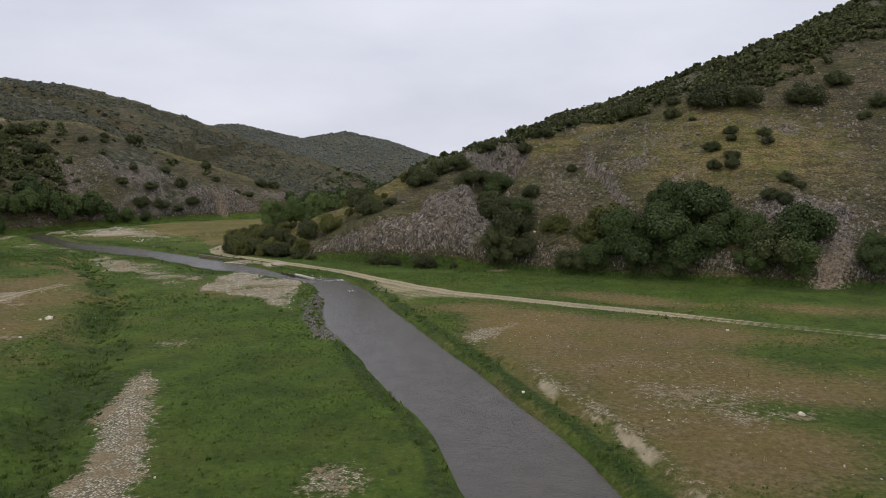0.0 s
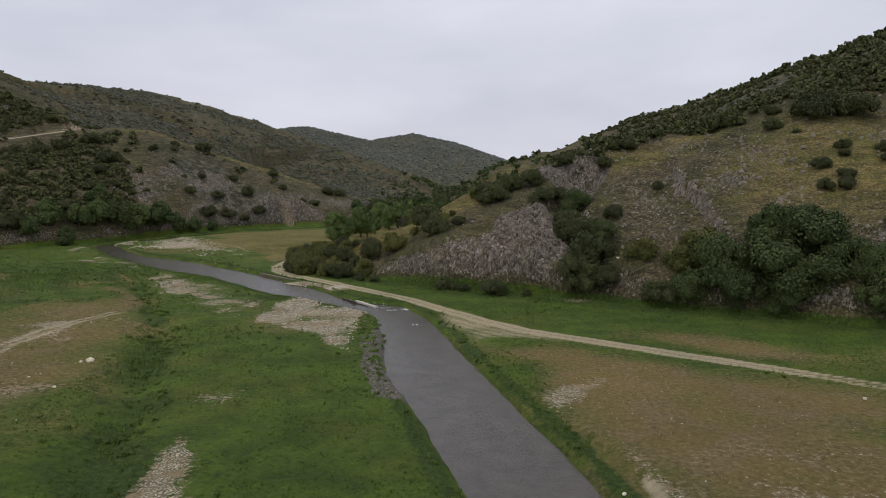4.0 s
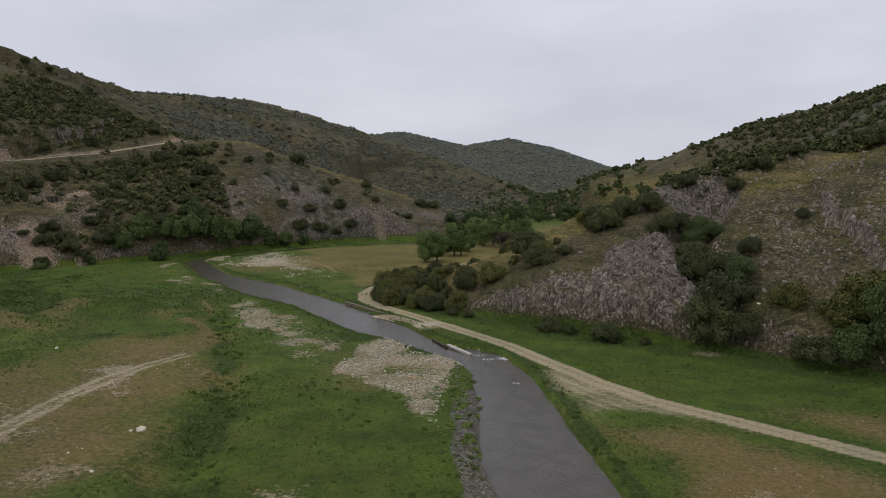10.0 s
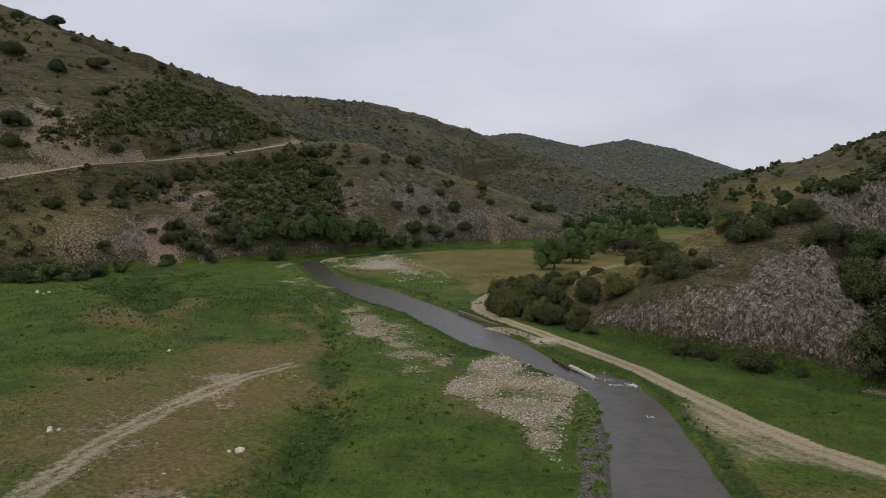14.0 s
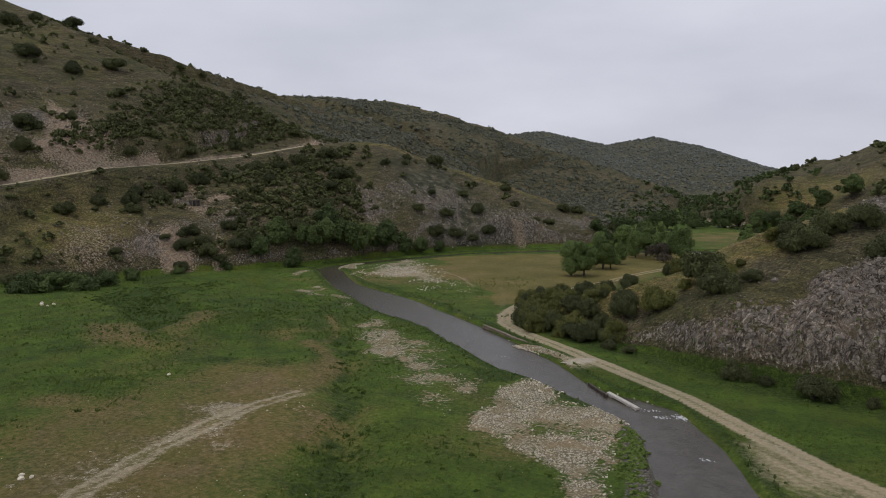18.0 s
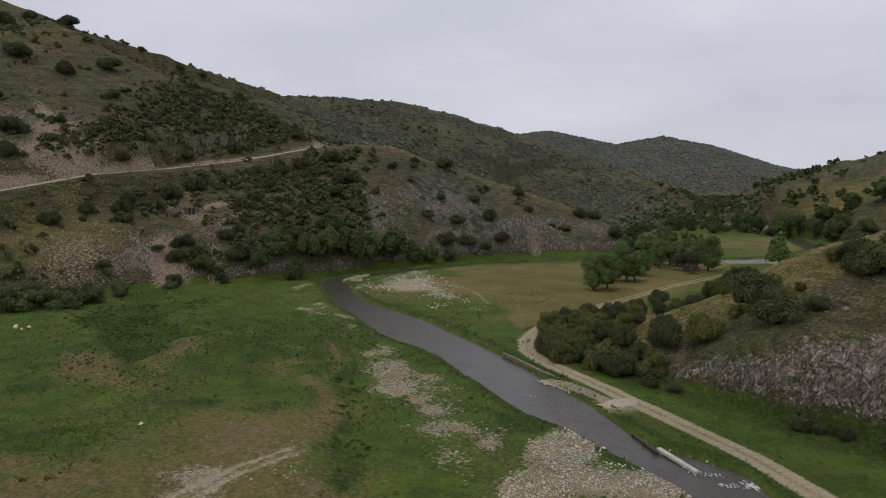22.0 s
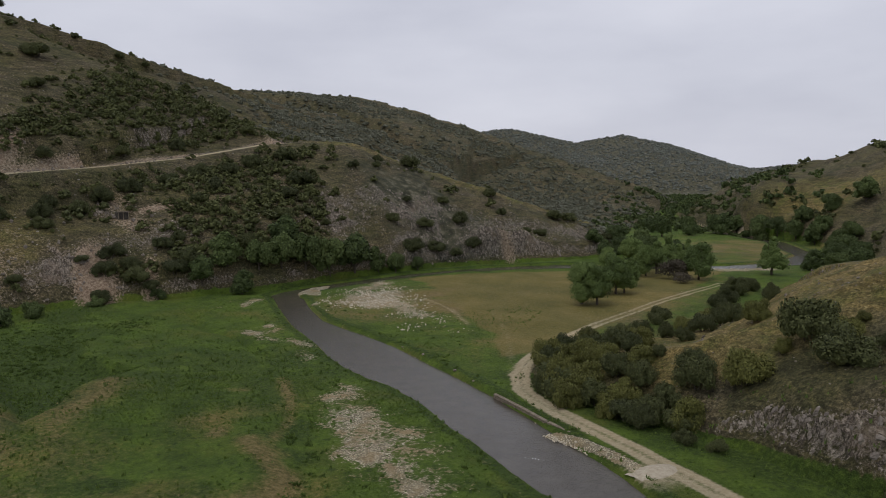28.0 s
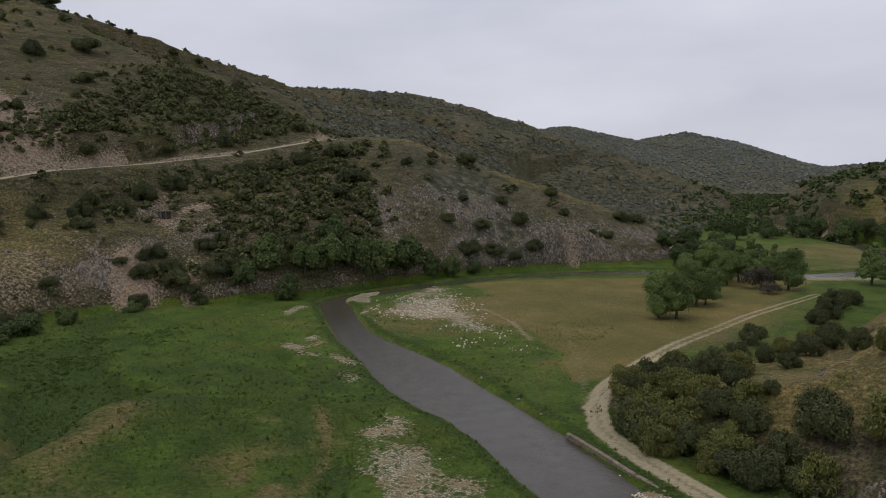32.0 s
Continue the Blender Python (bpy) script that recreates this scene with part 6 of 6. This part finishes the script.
for x, y, r, n in [(-22.0, 111.5, 1.6, 40), (-21.0, 107.5, 1.8, 60), (-20.5, 102, 1.3, 40), (-21.3, 111, 1.2, 26), (-20.4, 108, 1.1, 26), (-19.9, 104.5, 1.0, 24), (-19.6, 100.5, 1.0, 22), (-19.0, 97, 0.9, 20), (-18.7, 93.5, 0.6, 8), (-17.0, 95.6, 0.4, 4), (-17.1, 91.7, 0.55, 8),
                   (-16.2, 88.0, 0.9, 20), (-18.4, 90.6, 0.8, 14), (-18.0, 102, 0.3, 4), (-17.2, 99, 0.3, 3), (-15.2, 85.5, 0.6, 10), (-23, 103.5, 0.4, 5)]:
    for _ in range(n):
        a, q = weed_rng.uniform(0, 6.283), r * math.sqrt(weed_rng.uniform(0, 1))
        px.append(x + 0.8 * q * math.cos(a))
        py.append(y + 1.5 * q * math.sin(a))
px, py = np.array(px), np.array(py)
weed_leaf = leaf_material("water_weed_leaves", (0.046, 0.078, 0.013), (0.080, 0.128, 0.021), (0.120, 0.168, 0.030))
weed_templates = [crown_arrays(s, count=3, leaves=40, size=0.24, tall=0.5, spread=0.6) for s in range(101, 105)]
strewn("water_weeds", "low green weeds growing in the shallow margin", "weeds", px, py, np.random.default_rng(3).uniform(0.25, 0.55, len(px)), weed_templates, weed_leaf, 9, -0.1, tall=(0.3, 0.6), zoff=np.maximum(ground_at(px, py), WATER))


def box(bm, x0, x1, y0, y1, z0, z1, bevel=0.0):
    res = bmesh.ops.create_cube(bm, size=1, matrix=Matrix.LocRotScale(((x0 + x1) / 2, (y0 + y1) / 2, (z0 + z1) / 2), None, (x1 - x0, y1 - y0, z1 - z0)))
    if bevel:
        edges = list({e for v in res["verts"] for e in v.link_edges})
        bmesh.ops.bevel(bm, geom=edges, offset=bevel, segments=1, affect="EDGES")


def thing(name, label, category, m):
    ob = tagged(new(name), label, category)
    ob.matrix_world = m
    return ob


# low weir: a concrete slab and a dark timber
slab = thing("concrete_slab", "pale weathered concrete slab lying across the stream", "slab", pose(-24.4, 123.1, -0.35, 0, 2, -44.5))
bm = bmesh.new()
box(bm, -2.9, 2.9, -0.27, 0.27, -0.2, 0.12, 0.04)
part("slab_top", bm, concrete, slab)
bm = bmesh.new()
box(bm, 1.9, 2.5, -0.34, 0.34, -0.9, -0.25, 0.05)
box(bm, -2.5, -1.9, -0.34, 0.34, -0.9, -0.25, 0.05)
part("support", bm, grey_stone, slab)
beam = thing("timber_beam", "dark wet timber beam half sunk at the bank", "beam", pose(-28.0, 126.4, -0.45, 0, -1, -54))
bm = bmesh.new()
box(bm, -2.7, 2.7, -0.16, 0.16, -0.15, 0.16, 0.04)
part("log", bm, wet_wood, beam)
bm = bmesh.new()
for x in (-2.2, 0.2, 2.3):
    box(bm, x - 0.09, x + 0.09, -0.3, -0.14, -0.8, 0.25, 0.02)
part("stake", bm, wet_wood, beam)

# retaining wall along the track
WALL = [(-53.6, 154.6), (-49.5, 151.1), (-45.5, 147.4), (-41.3, 144.2), (-38.6, 141.6), (-37.4, 139.6)]
wall = tagged(new("retaining_wall"), "low mossy stone retaining wall between track and river", "wall")
wall_rng = random.Random(8)
stone_meshes = []
for k in range(5):
    bm = bmesh.new()
    bmesh.ops.create_cube(bm, size=1)
    bmesh.ops.bevel(bm, geom=bm.edges[:], offset=0.12, segments=1, affect="EDGES")
    for v in bm.verts:
        v.co += Vector((wall_rng.uniform(-0.04, 0.04), wall_rng.uniform(-0.04, 0.04), wall_rng.uniform(-0.04, 0.04)))
    me = bpy.data.meshes.new("wall_stone")
    bm.to_mesh(me)
    bm.free()
    me.materials.append(wall_stone)
    stone_meshes.append(me)
for (xa, ya), (xb, yb) in zip(WALL, WALL[1:]):
    length, ang = math.hypot(xb - xa, yb - ya), math.atan2(yb - ya, xb - xa)
    for row in range(3):
        s = wall_rng.uniform(-0.3, 0)
        while s < length - 0.1:
            w = wall_rng.uniform(0.5, 0.95)
            c = s + w / 2
            ob = new("coping_stone" if row == 2 else "stone", wall_rng.choice(stone_meshes))
            ob.parent = wall
            ob.matrix_world = Matrix.LocRotScale((xa + (xb - xa) * c / length + wall_rng.uniform(-0.03, 0.03), ya + (yb - ya) * c / length + wall_rng.uniform(-0.03, 0.03), -0.7 + 0.28 * row),
                                                 Euler((0, 0, ang)), (w * 0.97, 0.5 if row == 2 else 0.42, 0.29))
            s += w

# gravel ledge and sand heap beside the wall
px, py = scatter(rng, 5200, (-46, -32, 132, 146), lambda x, y: smooth(1.0, 0.4, seg_dist(x, y, [(-44, 143.7), (-40.4, 141.9), (-36.8, 139.3), (-33.8, 136.3)])[0]))
strewn("ledge_stones", "pale gravel ledge at the foot of the wall", "gravel", px, py, 0.1 + 0.22 * rng.uniform(0, 1, len(px)) ** 2, stone_shapes, limestone, 12, zoff=np.full(len(px), -0.5))
bm = bmesh.new()
bmesh.ops.create_grid(bm, x_segments=14, y_segments=14, size=1)
for v in bm.verts:
    r = math.hypot(v.co.x, v.co.y)
    v.co.z = 0.4 * max(0, 1 - r) ** 0.8 + 0.08 * noise.noise(v.co * 4) - 0.1 - 0.5 * max(0, r - 0.9)
    v.co.x, v.co.y = v.co.x * 1.5, v.co.y * 2.6
me = bpy.data.meshes.new("sand_mound")
bm.to_mesh(me)
bm.free()
me.materials.append(sand_mat)
heap = tagged(new("sand_mound", me), "small mound of pale sand tipped beside the track", "sand mound")
heap.matrix_world = pose(-32.5, 137.3, float(ground_at(-32.5, 137.3)) + 0.06, 0, 0, -38)

# broken water below the slab
px, py = [], []
foam_rng = random.Random(6)
for x, y, rx, ry, n in [(-17.5, 120.4, 0.9, 0.7, 110), (-21.4, 121.4, 1.4, 0.5, 26), (-19.8, 119.6, 0.8, 0.5, 30), (-14.2, 109.2, 0.6, 0.3, 10), (-44, 137.5, 0.8, 0.3, 6)]:
    for _ in range(n):
        px.append(x + foam_rng.gauss(0, rx * 0.6))
        py.append(y + foam_rng.gauss(0, ry * 0.6))
px, py = np.array(px), np.array(py)
foam_shapes = [(v * (1.9, 0.8, 0.22), f) for v, f in stone_shapes]
strewn("white_water", "white broken water below the slab", "foam", px, py, np.random.default_rng(5).uniform(0.06, 0.24, len(px)), foam_shapes, foam_mat, 13, 0.0, turn=np.random.default_rng(7).normal(2.3, 0.4, len(px)), zoff=np.full(len(px), WATER + 0.01))

# old adit in the hillside
adit = thing("mine_opening", "dark old mine opening framed by pale posts", "mine opening", pose(-163.2, 203.2, float(ground_at(-163.2, 203.2)) - 0.3, 0, 0, 62))
# Closed block, no hollow: its near-black colour replaces the shade inside.
bm = bmesh.new()
box(bm, -1.3, 1.3, -0.3, 2.5, -1.2, 2.2, 0.25)
part("recess", bm, dark_rock, adit, "solid dark block standing for the shaded hollow")
for x in (-1.2, -0.1, 1.1):
    bm = bmesh.new()
    box(bm, x - 0.1, x + 0.1, -0.5, -0.31, -1.4, 2.1, 0.04)
    part("post", bm, wall_stone, adit)
bm = bmesh.new()
box(bm, -1.5, 1.5, -0.55, -0.28, 2.1, 2.35, 0.05)
part("lintel", bm, wall_stone, adit)

# small white building on the ridge
hx, hy = -284.7, 514.0
house = thing("farm_building", "small flat-roofed whitish farm building on the ridge", "building", pose(hx, hy, float(ground_at(hx, hy)) - 0.4, 0, 0, 25))
bm = bmesh.new()
box(bm, -4.5, 4.5, -3, 3, 0, 2.9, 0.03)
part("walls", bm, plaster, house)
bm = bmesh.new()
box(bm, -4.9, 4.9, -3.4, 3.4, 2.9, 3.25, 0.03)
part("roof", bm, roof_mat, house)
for x in (-2.6, 2.6):
    bm = bmesh.new()
    box(bm, x - 0.6, x + 0.6, -3.06, -2.9, 1.0, 2.2)
    part("window", bm, glass_dark, house)
bm = bmesh.new()
box(bm, -0.5, 0.5, -3.07, -2.9, 0.0, 2.1)
part("door", bm, wet_wood, house)
